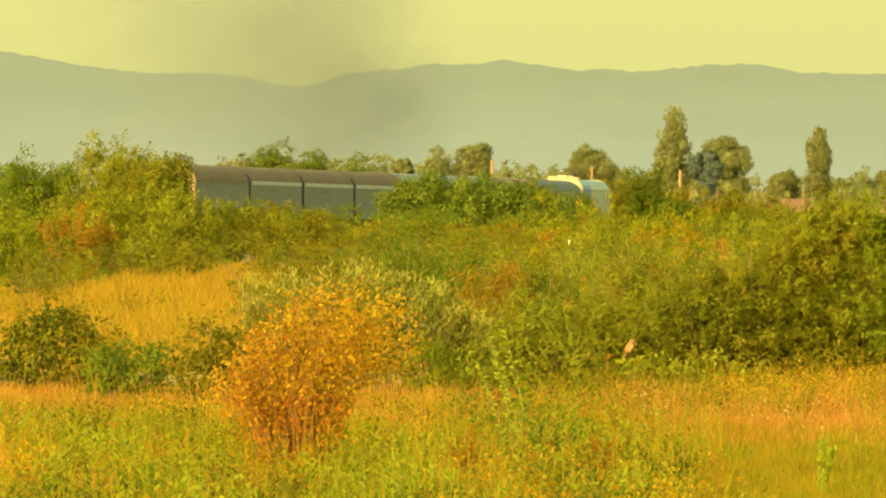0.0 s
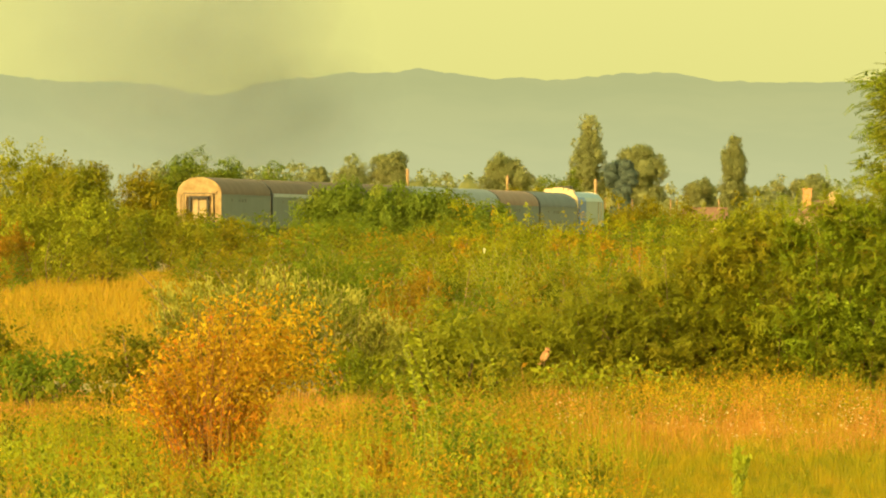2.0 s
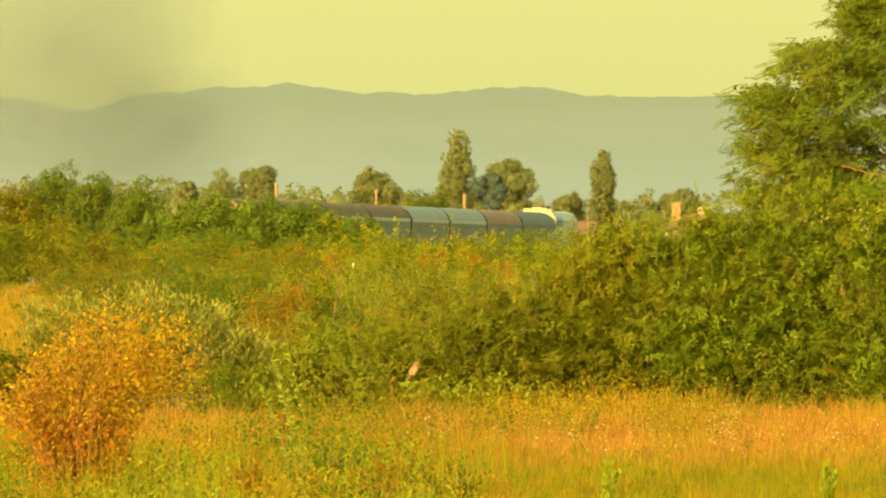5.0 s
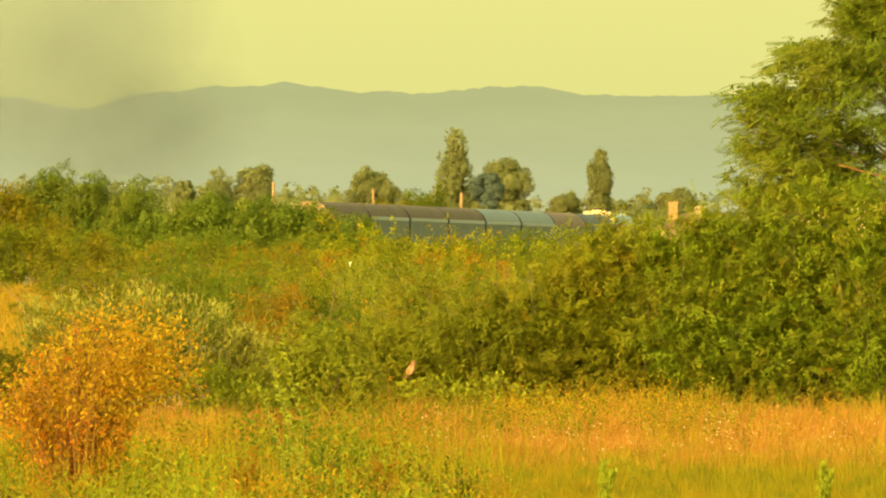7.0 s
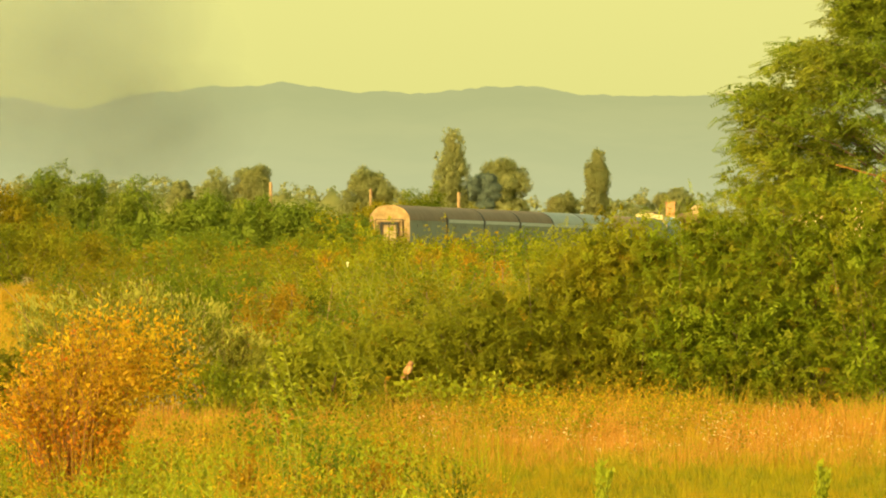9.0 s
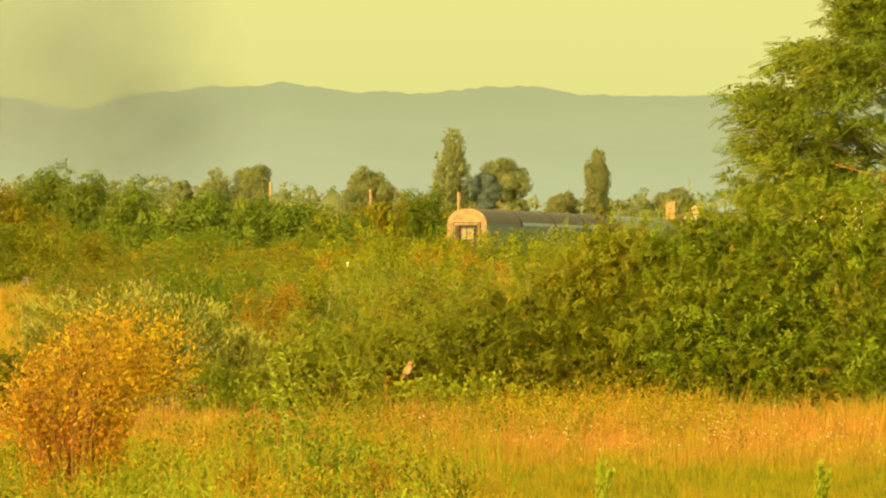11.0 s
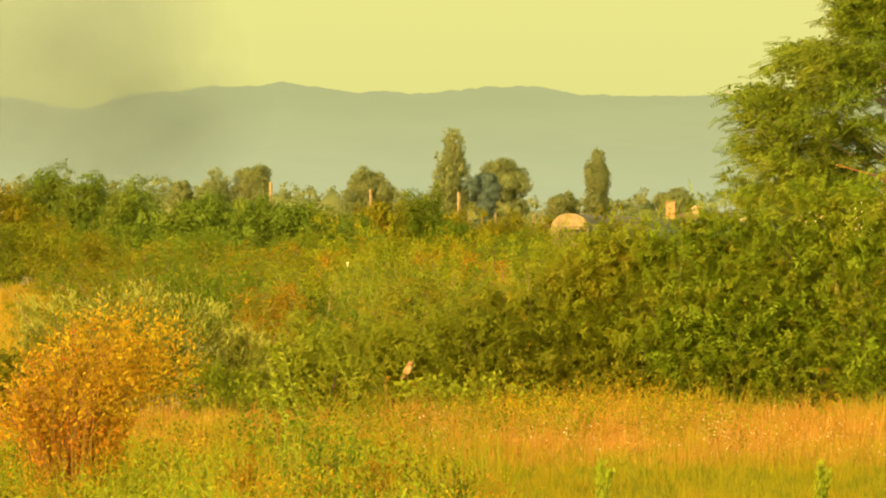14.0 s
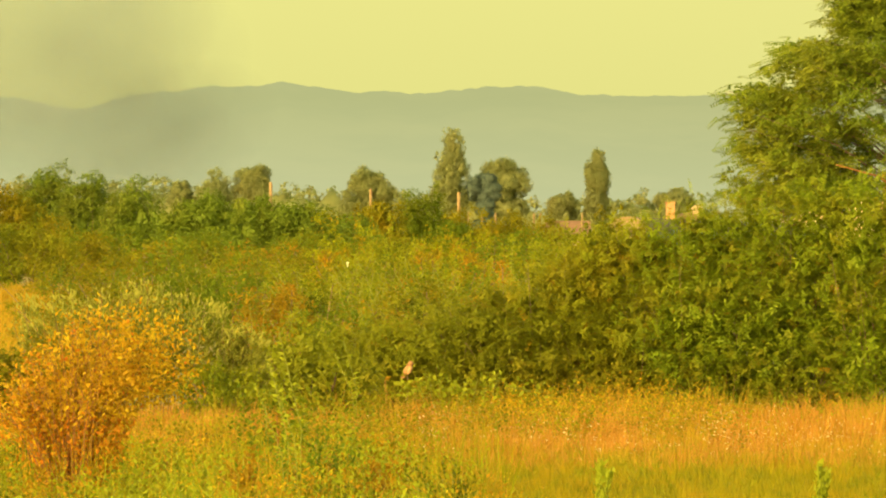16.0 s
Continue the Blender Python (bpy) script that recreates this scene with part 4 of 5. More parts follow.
def foreground_shrubs():
    # yellow bush: stems that fan out of one foot, leafy above, reddish below
    rng = np.random.default_rng(5)
    ob = tagged(new("yellow_bush"), "autumn-yellow and orange leafy bush with reddish twigs in the grass", "shrub")
    lines, gold, ember = [], [], []
    for k in range(150):
        x = -0.55 + 1.40 * (k + rng.random()) / 150
        top = float(np.interp(x, [-0.55, -0.4, -0.28, -0.12, 0.1, 0.45, 0.7, 0.78, 0.85], [0.75, 0.95, 1.15, 1.32, 1.46, 1.50, 1.42, 1.22, 0.95])) * (0.6 + 0.4 * rng.random() ** 0.6)
        y = rng.normal() * 0.28
        foot, tip = Vector((0.02 + (0.3 if x < 0.3 else 0.16) * x + rng.normal() * 0.04, y * 0.2, 0)), Vector((x, y, top))
        mid = foot.lerp(tip, 0.5) + Vector((-0.10 * x, 0, 0.10 * top))
        if x < 0.3 or x < 0.5 and k % 5 == 0:
            lines.append(([foot, foot.lerp(mid, 0.5) + Vector((-0.03 * x, 0, 0)), mid, mid.lerp(tip, 0.5) + Vector((rng.normal() * 0.03, 0, 0.03)), tip], 0.0062, 0.002))
        for j in range(84):
            u = 0.12 + 0.88 * rng.random() ** 0.8
            q = foot.lerp(mid, u * 2) if u < 0.5 else mid.lerp(tip, u * 2 - 1)
            p = (q.x + rng.normal() * 0.05, q.y + rng.normal() * 0.05, q.z + rng.normal() * 0.05)
            low = float(np.interp(p[0], [-0.6, -0.2, 0.25, 0.42, 0.9], [0.2, 0.12, 0.16, 0.72, 0.78]))
            if p[2] < low or rng.random() > min(1.0, 0.32 + 0.8 * p[2]):
                continue
            red = 0.6 if p[2] < 0.65 else 0.4 if p[0] < -0.2 else 0.07
            (ember if rng.random() < red else gold).append(p)
    tagged(piece("branchwork", tubes("branchwork", lines, TWIG, 4), ob, "thin reddish twigs"), kind="stuff")
    for nm, pts, m, lb in (("foliage", gold, YELLOW_LEAF, "yellow leaves"), ("lower_foliage", ember, EMBER_LEAF, "orange-red lower leaves")):
        d = rng.normal(size=(len(pts), 3)) * np.array([0.7, 0.5, 0.6]) + np.array([0, -0.1, -0.5])
        face = rng.normal(size=(len(pts), 3)) * 0.8 + np.array([-0.1, -0.5, 0.4])
        piece(nm, quads(nm, leaf_quads(np.array(pts), d, 0.025 + 0.021 * rng.random(len(pts)), rng, 0.46, 0.08, face), m), ob, lb)
    ob.scale = (1.08, 1.08, 1.02)
    put(ob, -14.55, 176)
    # willow behind it: upright leafy shoots, sunlight put into their paler tips, darker leaves below
    rng = np.random.default_rng(6)
    ob = tagged(new("silver_willow"), "silvery grey-green narrow-leaved willow shrub behind a yellow bush", "shrub")
    lines, sets = [], {"foliage": ([], []), "young_foliage": ([], []), "lower_foliage": ([], [])}
    for k in range(170):
        x = -1.15 + 2.3 * (k + rng.random()) / 170
        top = float(np.interp(x, [-1.15, -0.6, -0.1, 0.3, 0.55, 0.8, 1.15], [1.38, 1.46, 1.53, 1.52, 1.34, 1.20, 0.92])) * (0.52 + 0.48 * rng.random() ** 0.6)
        y = rng.normal() * 0.25
        foot, tip = Vector((x * 0.7, y * 0.4, 0)), Vector((x + rng.normal() * 0.05, y, top))
        if k % 3 == 0:
            lines.append(([foot, foot.lerp(tip, 0.5) + Vector((0.04 * x, 0, 0)), tip], 0.007, 0.002))
        d = (tip - foot).normalized()
        for j in range(64):
            u = 0.22 + 0.78 * rng.random() ** 0.8
            p = foot.lerp(tip, u)
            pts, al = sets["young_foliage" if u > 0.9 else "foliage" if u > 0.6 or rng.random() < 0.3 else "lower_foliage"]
            pts.append((p.x + rng.normal() * 0.03, p.y + rng.normal() * 0.03, p.z))
            al.append((d.x + rng.normal() * 0.5, d.y + rng.normal() * 0.5, d.z + rng.normal() * 0.3))
    tagged(piece("branchwork", tubes("branchwork", lines, BARK, 4), ob), kind="stuff")
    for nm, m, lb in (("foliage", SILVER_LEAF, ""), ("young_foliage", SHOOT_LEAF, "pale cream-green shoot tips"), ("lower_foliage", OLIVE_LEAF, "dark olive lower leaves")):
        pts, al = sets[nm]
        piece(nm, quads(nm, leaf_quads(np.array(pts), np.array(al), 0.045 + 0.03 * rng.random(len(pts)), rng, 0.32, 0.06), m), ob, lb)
    ob.scale = (1.106, 1.106, 0.955)
    put(ob, -11.78, 250)
    put(bushy("green_shrub", 29, 0.5, 0.4, 0.72, LIME_LEAF, "light green leafy shrub at the foot of the willow", 0.05, 260), -8.66, 246)
    put(bushy("lime_shrub", 31, 0.40, 0.5, 2.22, OLIVE_LEAF, "loose olive-green shrub beside the hedge", 0.07, 420, shoots=8), 6.55, 430)
    for seed, b, far, half, top, m, label in ((61, 3.3, 430, 0.62, 1.98, LIME_LEAF, "yellow-green leafy shrub by the hedge's end"), (62, 4.9, 425, 0.6, 2.02, THICKET_LEAF, "olive-green leafy shrub by the hedge's end"),
                                              (63, 1.7, 520, 0.75, 2.04, WEED_LEAF, "light lime-green bramble mound in the scrub"), (64, -0.3, 540, 0.8, 2.08, WEED_LEAF, "light lime-green bramble mound in the scrub"),
                                              (65, -2.2, 530, 0.8, 2.02, LIME_LEAF, "yellow-green bramble mound in the scrub"), (66, -3.9, 560, 0.9, 2.06, WEED_LEAF, "light lime-green bramble mound in the scrub"),
                                              (67, 5.6, 500, 0.6, 2.08, OLIVE_LEAF, "olive-green bramble mound by the hedge")):
        put(bushy("bramble_mound", seed, half, 0.6, top, m, label, 0.06, int(330 * half / 0.6), 9, shoots=4, bough_n=70), b, far)
    for seed, b, far, half, top, m, label in ((32, -7.10, 330, 0.55, 1.36, RUST_LEAF, "rusty orange drying shrub in the scrub"), (33, -6.21, 345, 0.45, 1.25, RUST_LEAF, "rusty orange drying shrub in the scrub"),
                                              (34, -2.87, 275, 0.35, 1.12, RUST_LEAF, "rusty orange drying shrub by the hedge"), (35, -4.19, 300, 0.5, 1.37, BUSH_LEAF, "dark green shrub in the middle of the scrub"),
                                              (36, -10.11, 420, 0.8, 1.54, BUSH_LEAF, "dark green shrub in the middle of the scrub"), (37, -1.09, 310, 0.6, 1.44, OLIVE_LEAF, "dark olive shrub behind the hedge's end"),
                                              (38, -8.10, 400, 0.6, 1.51, BUSH_LEAF, "dark green shrub in the middle of the scrub"), (39, 0.36, 330, 0.5, 1.46, SCRUB_LEAF, "ochre-green shrub behind the hedge's end"),
                                              (48, -4.99, 360, 0.5, 1.41, OLIVE_LEAF, "dark olive shrub in the scrub"), (49, 2.25, 300, 0.3, 1.63, RUST_LEAF, "rust-red drying shrub by the hedge")):
        put(bushy("scrub_bush", seed, half, 0.5, top, m, label, 0.045, int(360 * half / 0.5), 9, shoots=4, bough_n=80), b, far)
    put(bushy("rusty_shrub", 30, 0.42, 0.3, 1.08, RUST_LEAF, "rust-red drying shrub at the edge of the hedge", 0.05, 220), -1.87, 264)
    # lime sprigs above the middle scrub
    arch_plant = None
    for k, (b, far, size) in enumerate(((-7.32, 300, 1.0), (-2.98, 330, 1.2), (-0.53, 345, 1.2), (1.25, 380, 1.2), (2.69, 360, 1.15), (-5.43, 380, 1.2), (-1.20, 440, 1.25), (-3.54, 470, 1.3), (4.03, 420, 1.2), (-9.66, 420, 1.2))):
        if arch_plant is None:
            rng = np.random.default_rng(44)
            arch_plant = tagged(new("bramble_sprig"), "lime-green leafy sprigs arching above the scrub", "shrub", "bramble sprigs of the scrub")
            lines, base, along = [], [], []
            for j in range(13):
                x = -0.6 + 1.2 * rng.random()
                pts = [Vector((x * 0.3, rng.normal() * 0.1, 0)), Vector((x * 0.7, rng.normal() * 0.15, 0.75 + 0.25 * rng.random())), Vector((x * 1.3, rng.normal() * 0.2, 1.0 + 0.35 * rng.random()))]
                lines.append((pts, 0.006, 0.003))
                for _ in range(30):
                    u = 0.3 + 0.7 * rng.random()
                    q = pts[0].lerp(pts[1], u * 2) if u < 0.5 else pts[1].lerp(pts[2], u * 2 - 1)
                    base.append((q.x + rng.normal() * 0.05, q.y + rng.normal() * 0.05, q.z + rng.normal() * 0.05))
            tagged(piece("branchwork", tubes("branchwork", lines, STALK, 4), arch_plant), kind="stuff")
            piece("foliage", quads("foliage", leaf_quads(np.array(base), rng.normal(size=(len(base), 3)) + np.array([0, -0.3, 0.3]), 0.032 + 0.025 * rng.random(len(base)), rng, 0.5, 0.08, rng.normal(size=(len(base), 3)) * 0.5 + np.array([-0.2, -0.5, 0.6])), LIME_LEAF), arch_plant)
            ob = arch_plant
        else:
            ob = copy_thing(arch_plant, Matrix())
        x, y = site(b, far)
        ob.matrix_basis = pose(x, y, ground_z(y), 0, 0, 67 * k) @ Matrix.Diagonal((size, size, size * 0.86, 1))
    put(bushy("dark_shrub", 7, 0.75, 0.5, 1.12, OLIVE_LEAF, "dark olive-green shrub at the edge of ochre grass", 0.06, 420), -24.13, 262)
    put(bushy("small_green_shrub", 8, 0.5, 0.4, 0.73, BUSH_LEAF, "small leafy dark green shrub in ochre grass", 0.06, 200), -21.24, 250)
    put(bushy("green_shrub", 9, 0.55, 0.5, 0.97, SCRUB_LEAF, "olive green shrub beside the silvery willow", 0.06, 300), -17.01, 240)
    put(bushy("green_shrub", 10, 0.7, 0.5, 1.07, THICKET_LEAF, "tangled olive-green shrub at the hedge's end", 0.06, 420), -4.99, 256)


foreground_shrubs()


def blades(name, rng, n, b0, b1, r0, r1, h0, h1, width, material, label, lean=0.35, rough=0.3, cover=None):
    """Grass blades over a stretch of meadow, given by bearings and distances."""
    far = r0 + (r1 - r0) * rng.random(n) ** 0.9
    bear = b0 + (b1 - b0) * rng.random(n)
    p = np.stack([far * bear / 1000, far, np.full(n, -0.02)], 1)
    if cover:
        lum = np.array([noise.noise((x * cover[0], y * cover[1], cover[2])) for x, y in p[:, :2]])
        p = p[lum + 0.25 * rng.normal(size=n) > cover[3]]
        n = len(p)
    tuft = 1 + rough * np.array([noise.noise((x * 2.6, y * 0.5, 5)) + 0.6 * noise.noise((x * 9, y * 2, 8)) for x, y in p[:, :2]])
    h = (h0 + (h1 - h0) * rng.random(n)) * tuft
    a = rng.random(n) * math.tau
    side = np.stack([np.cos(a), np.sin(a), np.zeros(n)], 1) * (width * (0.6 + 0.8 * rng.random(n)))[:, None]
    tilt = rng.normal(size=(n, 3)) * lean
    tilt[:, 2] = 1.0
    tip = p + tilt * h[:, None]
    v = np.empty((n, 4, 3))
    v[:, 0], v[:, 1] = p - side * 0.5, p + side * 0.5
    v[:, 2] = p + (tip - p) * 0.6 + side * 0.35
    v[:, 3] = tip
    return tagged(new(name, quads(name, v, material)), label, "grass", kind="stuff")


def weed_plant(rng, height, leaf, stems, per, wide=0.5):
    """Leaf quads of one leafy weed: several rising stems set with leaves, larger below."""
    base, along, size, look_out = [], [], [], []
    for _ in range(stems):
        lean = rng.normal(size=2) * 0.42
        h = height * (0.6 + 0.4 * rng.random())
        for k in range(per):
            u = (k + rng.random()) / per
            base.append((lean[0] * h * u, lean[1] * h * u, h * u))
            a = rng.random() * math.tau
            along.append((math.cos(a) * 0.8, math.sin(a) * 0.8, 0.1 + 0.6 * u))
            look_out.append((math.cos(a), math.sin(a), 0.5))
            size.append(leaf * (1.25 - 0.6 * u) * (0.7 + 0.6 * rng.random()))
    face = rng.normal(size=(len(base), 3)) * 0.3 + np.array(look_out)
    return leaf_quads(np.array(base), np.array(along), np.array(size), rng, wide, 0.1, face)


def weed_field(name, rng, count, b0, b1, r0, r1, height, leaf, material, label, cover=None, stems=5, per=9, wide=0.5):
    kinds = [weed_plant(rng, height, leaf, stems, per, wide) for _ in range(6)]
    out = []
    while len(out) < count:
        far, be = r0 + (r1 - r0) * rng.random(), b0 + (b1 - b0) * rng.random()
        x, y = site(be, far)
        if cover and noise.noise((x * cover[0], y * cover[1], cover[2])) + 0.12 * rng.normal() < cover[3]:
            continue
        a = rng.random() * math.tau
        sc = (0.5 + 0.6 * rng.random()) * (1 + 0.55 * noise.noise((x * 2.2, y * 0.22, 30)))
        q = kinds[int(rng.integers(6))] * sc
        r = q.copy()
        r[..., 0] = q[..., 0] * math.cos(a) - q[..., 1] * math.sin(a) + x
        r[..., 1] = q[..., 0] * math.sin(a) + q[..., 1] * math.cos(a) + y
        out.append(r)
    return tagged(new(name, quads(name, np.concatenate(out), material)), label, "weeds", kind="stuff")


def meadow():
    rng = np.random.default_rng(11)
    blades("green_grass", rng, 80000, -0.53, 20.17, 136, 216, 0.08, 0.18, 0.009, GREEN_GRASS, "short yellow-green meadow grass", rough=0.25)
    blades("dry_grass", rng, 42000, -1.5, 20.17, 200, 268, 0.08, 0.22, 0.010, DRY_GRASS, "dry orange-brown meadow grass")
    blades("far_dry_grass", rng, 30000, -27.03, -1.5, 226, 268, 0.08, 0.2, 0.010, DRY_GRASS, "dry orange-brown grass behind the weeds")
    blades("mixed_grass", rng, 64000, -27.03, 2.14, 134, 228, 0.1, 0.24, 0.009, GREEN_GRASS, "tangled yellow-green meadow grass", cover=(1.0, 0.06, 21, -0.12))
    blades("mixed_dry_grass", rng, 24000, -27.03, 2.14, 134, 225, 0.12, 0.26, 0.009, DRY_GRASS, "dry orange tufts in the meadow", cover=(0.9, 0.05, 2, -0.12))
    blades("pale_grass", rng, 42000, -27.25, -10.78, 290, 760, 0.2, 0.42, 0.022, PALE_GRASS, "dry pale ochre grass")
    blades("dry_tufts", rng, 3000, -12.6, -6.6, 212, 238, 0.22, 0.38, 0.010, DRY_GRASS, "thick dry pinkish-brown grass tufts", cover=(1.2, 0.08, 51, -0.05))
    blades("tall_stems", rng, 1200, -27.03, 2.58, 138, 200, 0.4, 0.75, 0.007, WEED_LEAF, "thin yellow-green grass stems", lean=0.18)
    blades("tan_stems", rng, 1200, -27.03, 20.17, 190, 258, 0.3, 0.55, 0.007, PALE_GRASS, "thin dry tan grass stems", lean=0.18)
    # clumps, each of one plant and one height
    sorts = (("lime_weeds", WEED_LEAF, "leafy yellow-green meadow weeds", 0.30, 0.052, 0.42), ("bright_weeds", BRIGHT_LEAF, "bright lime-green leafy meadow weeds", 0.16, 0.046, 0.4),
             ("green_weeds", LIME_LEAF, "leafy green meadow weeds", 0.15, 0.052, 0.42), ("dark_weeds", OLIVE_LEAF, "dark olive leafy meadow weeds", 0.13, 0.056, 0.42),
             ("amber_weeds", RUST_LEAF, "drying amber meadow weeds", 0.16, 0.042, 0.36), ("golden_weeds", YELLOW_LEAF, "yellowed meadow weeds", 0.10, 0.042, 0.36))
    heap = {sort[0]: [] for sort in sorts}
    plants = {sort[0]: [weed_plant(rng, 0.42, sort[4], 6, 7, sort[5] + 0.1) for _ in range(5)] for sort in sorts}
    odds = np.array([sort[3] for sort in sorts])
    for _ in range(520):
        far, be = 134 + 94 * rng.random() ** 0.9, -27 + 29.0 * rng.random() ** 0.95
        if be > -2.0 and (rng.random() < 0.4 or far > 196) or far > 215 and rng.random() < 0.3:
            continue
        x, y = site(be, far)
        # dark olive weeds: real plants, and shade of hollows put into leaf colour
        drift, dark_drift = noise.noise((x * 1.3, y * 0.06, 61)), noise.noise((x * 2.1, y * 0.09, 17))
        w = odds * np.exp(np.array([0.6, 1.6, 0.8, 0.3, -2.2, -1.2]) * drift * 3.0 + np.array([-0.6, -0.3, 1.0, 2.4, -0.6, -0.8]) * dark_drift * 3.0)
        name = sorts[int(rng.choice(len(sorts), p=w / w.sum()))][0]
        tall = (0.4 + 0.75 * rng.random() ** 2.2) * (0.8 if far > 190 else 1.0)
        for _ in range(int(rng.integers(9, 19))):
            q = plants[name][int(rng.integers(5))] * tall * (0.75 + 0.4 * rng.random())
            a = rng.random() * math.tau
            r = q.copy()
            r[..., 0] = q[..., 0] * math.cos(a) - q[..., 1] * math.sin(a) + x + rng.normal() * 0.15
            r[..., 1] = q[..., 0] * math.sin(a) + q[..., 1] * math.cos(a) + y + rng.normal() * 0.7
            heap[name].append(r)
    for name, m, label, *_ in sorts:
        tagged(new(name, quads(name, np.concatenate(heap[name]), m)), label, "weeds", kind="stuff")
    weed_field("brown_weeds", rng, 900, -4.99, 20.17, 206, 262, 0.24, 0.026, DRY_GRASS, "low dry pinkish-brown weeds before the hedge", (1.4, 0.12, 26, -0.1), 5, 10, 0.5)
    weed_field("dry_leaf_weeds", rng, 380, -27.03, 1.0, 194, 238, 0.34, 0.034, DRY_GRASS, "low dry russet weeds among tufts", (1.6, 0.12, 33, 0.0), 5, 9, 0.5)
    weed_field("olive_tuft_weeds", rng, 240, -27.03, 1.0, 194, 238, 0.34, 0.036, SCRUB_LEAF, "low olive weeds among dry tufts", (1.9, 0.12, 43, 0.05), 5, 9, 0.5)
    weed_field("golden_low_weeds", rng, 300, -27.03, 0.0, 192, 240, 0.3, 0.034, SCRUB_LEAF, "low golden-olive weeds among dry tufts", (1.7, 0.12, 53, 0.0), 5, 9, 0.5)
    weed_field("low_green_weeds", rng, 260, -0.53, 20.17, 150, 225, 0.2, 0.026, LIME_LEAF, "low light green weeds in short grass", (1.4, 0.10, 27, 0.1), 5, 10, 0.5)
    weed_field("tall_green_weeds", rng, 20, -6.99, -3.21, 188, 225, 0.85, 0.06, LIME_LEAF, "tall light green weeds", None, 6, 14)
    weed_field("yellow_edge_weeds", rng, 150, 1.69, 10.60, 236, 258, 0.5, 0.045, YELLOW_LEAF, "yellow and orange weeds at the foot of the hedge", (1.6, 0.2, 17, 0.0), 5, 12)
    weed_field("edge_weeds", rng, 120, -4.99, 20.17, 236, 258, 0.4, 0.045, WEED_LEAF, "yellowing weeds along the foot of the hedge", (0.9, 0.2, 3, 0.0))
    weed_field("pale_seed_heads", rng, 300, -2.0, 20.17, 205, 252, 0.32, 0.021, FLOWER, "pale dry seed heads among brown grass", (0.9, 0.15, 9, 0.0), 3, 3, 0.8)
    weed_field("verge_weeds", rng, 170, -3.0, 10.5, 222, 250, 0.5, 0.04, SCRUB_LEAF, "loose golden-olive weeds along the hedge's foot", (0.8, 0.09, 71, 0.05), 5, 10, 0.5)
    weed_field("verge_green_weeds", rng, 90, -2.0, 12.0, 222, 250, 0.45, 0.04, WEED_LEAF, "yellow-green weeds along the hedge's foot", (0.9, 0.09, 81, 0.1), 5, 10, 0.5)
    blades("verge_tufts", rng, 5000, -2.0, 20.17, 224, 254, 0.24, 0.46, 0.010, DRY_GRASS, "tall russet grass tufts along the hedge's foot", cover=(0.9, 0.09, 91, 0.02))
    weed_field("field_weeds", rng, 220, -27.03, -12.5, 268, 520, 0.5, 0.07, SCRUB_LEAF, "olive weeds in ochre grass", (0.5, 0.06, 7, 0.1))


meadow()


# ---- smaller things ----
CONCRETE = plain("weathered_concrete", (0.25, 0.16, 0.085), (0.34, 0.225, 0.125), 2.0, 0.9)
ROOF_TILE = plain("red_roof_tile", (0.17, 0.085, 0.055), (0.23, 0.115, 0.075), 1.5, 0.85)
PLASTER = plain("cream_plaster", (0.36, 0.25, 0.14), (0.46, 0.33, 0.19), 1.0, 0.9)
BRICK_RED = plain("chimney_brick", (0.40, 0.20, 0.10), (0.52, 0.28, 0.15), 6.0, 0.9)
FEATHER = plain("buff_feather", (0.26, 0.12, 0.05), (0.36, 0.18, 0.085), 30, 0.85)
FEATHER_PALE = plain("pale_feather", (0.36, 0.19, 0.09), (0.44, 0.26, 0.13), 30, 0.85)
WHITE_PETAL = leafy("white_petal", [(0.75, 0.75, 0.55), (0.85, 0.83, 0.65)])


def taper_bm(w0, w1, z0, z1, sides=4):
    bm = bmesh.new()
    bmesh.ops.create_cone(bm, cap_ends=True, segments=sides, radius1=w0, radius2=w1, depth=z1 - z0, matrix=Matrix.Translation((0, 0, (z0 + z1) / 2)))
    return bm


def line_post(b, far, top, width, label):
    ob = tagged(new("line_post"), label, "post", "posts along the railway")
    x, y = site(b, far)
    g = ground_z(y)
    part("shaft", taper_bm(width * 0.75, width * 0.55, -0.3, top - g - 0.35, 8), CONCRETE, ob)
    part("cap", taper_bm(width * 0.72, width * 0.5, top - g - 0.35, top - g, 8), CONCRETE, ob)
    ob.matrix_basis = pose(x, y, g, 0, 0, 20)


def posts():
    line_post(-6.79, 1800, 4.97, 0.2, "sunlit weathered concrete post beside the railway")
    line_post(-2.85, 1870, 4.62, 0.17, "sunlit weathered concrete post beside the railway")
    line_post(0.62, 1935, 4.41, 0.22, "tall sunlit concrete post beside the railway")
    line_post(1.00, 1990, 2.99, 0.1, "thin pale fence post beside a tall post")
    for px in (1.54, 2.07, 3.58, 3.83, 5.48):
        line_post(px, 1995, 2.89, 0.1, "short pale fence post behind the track")


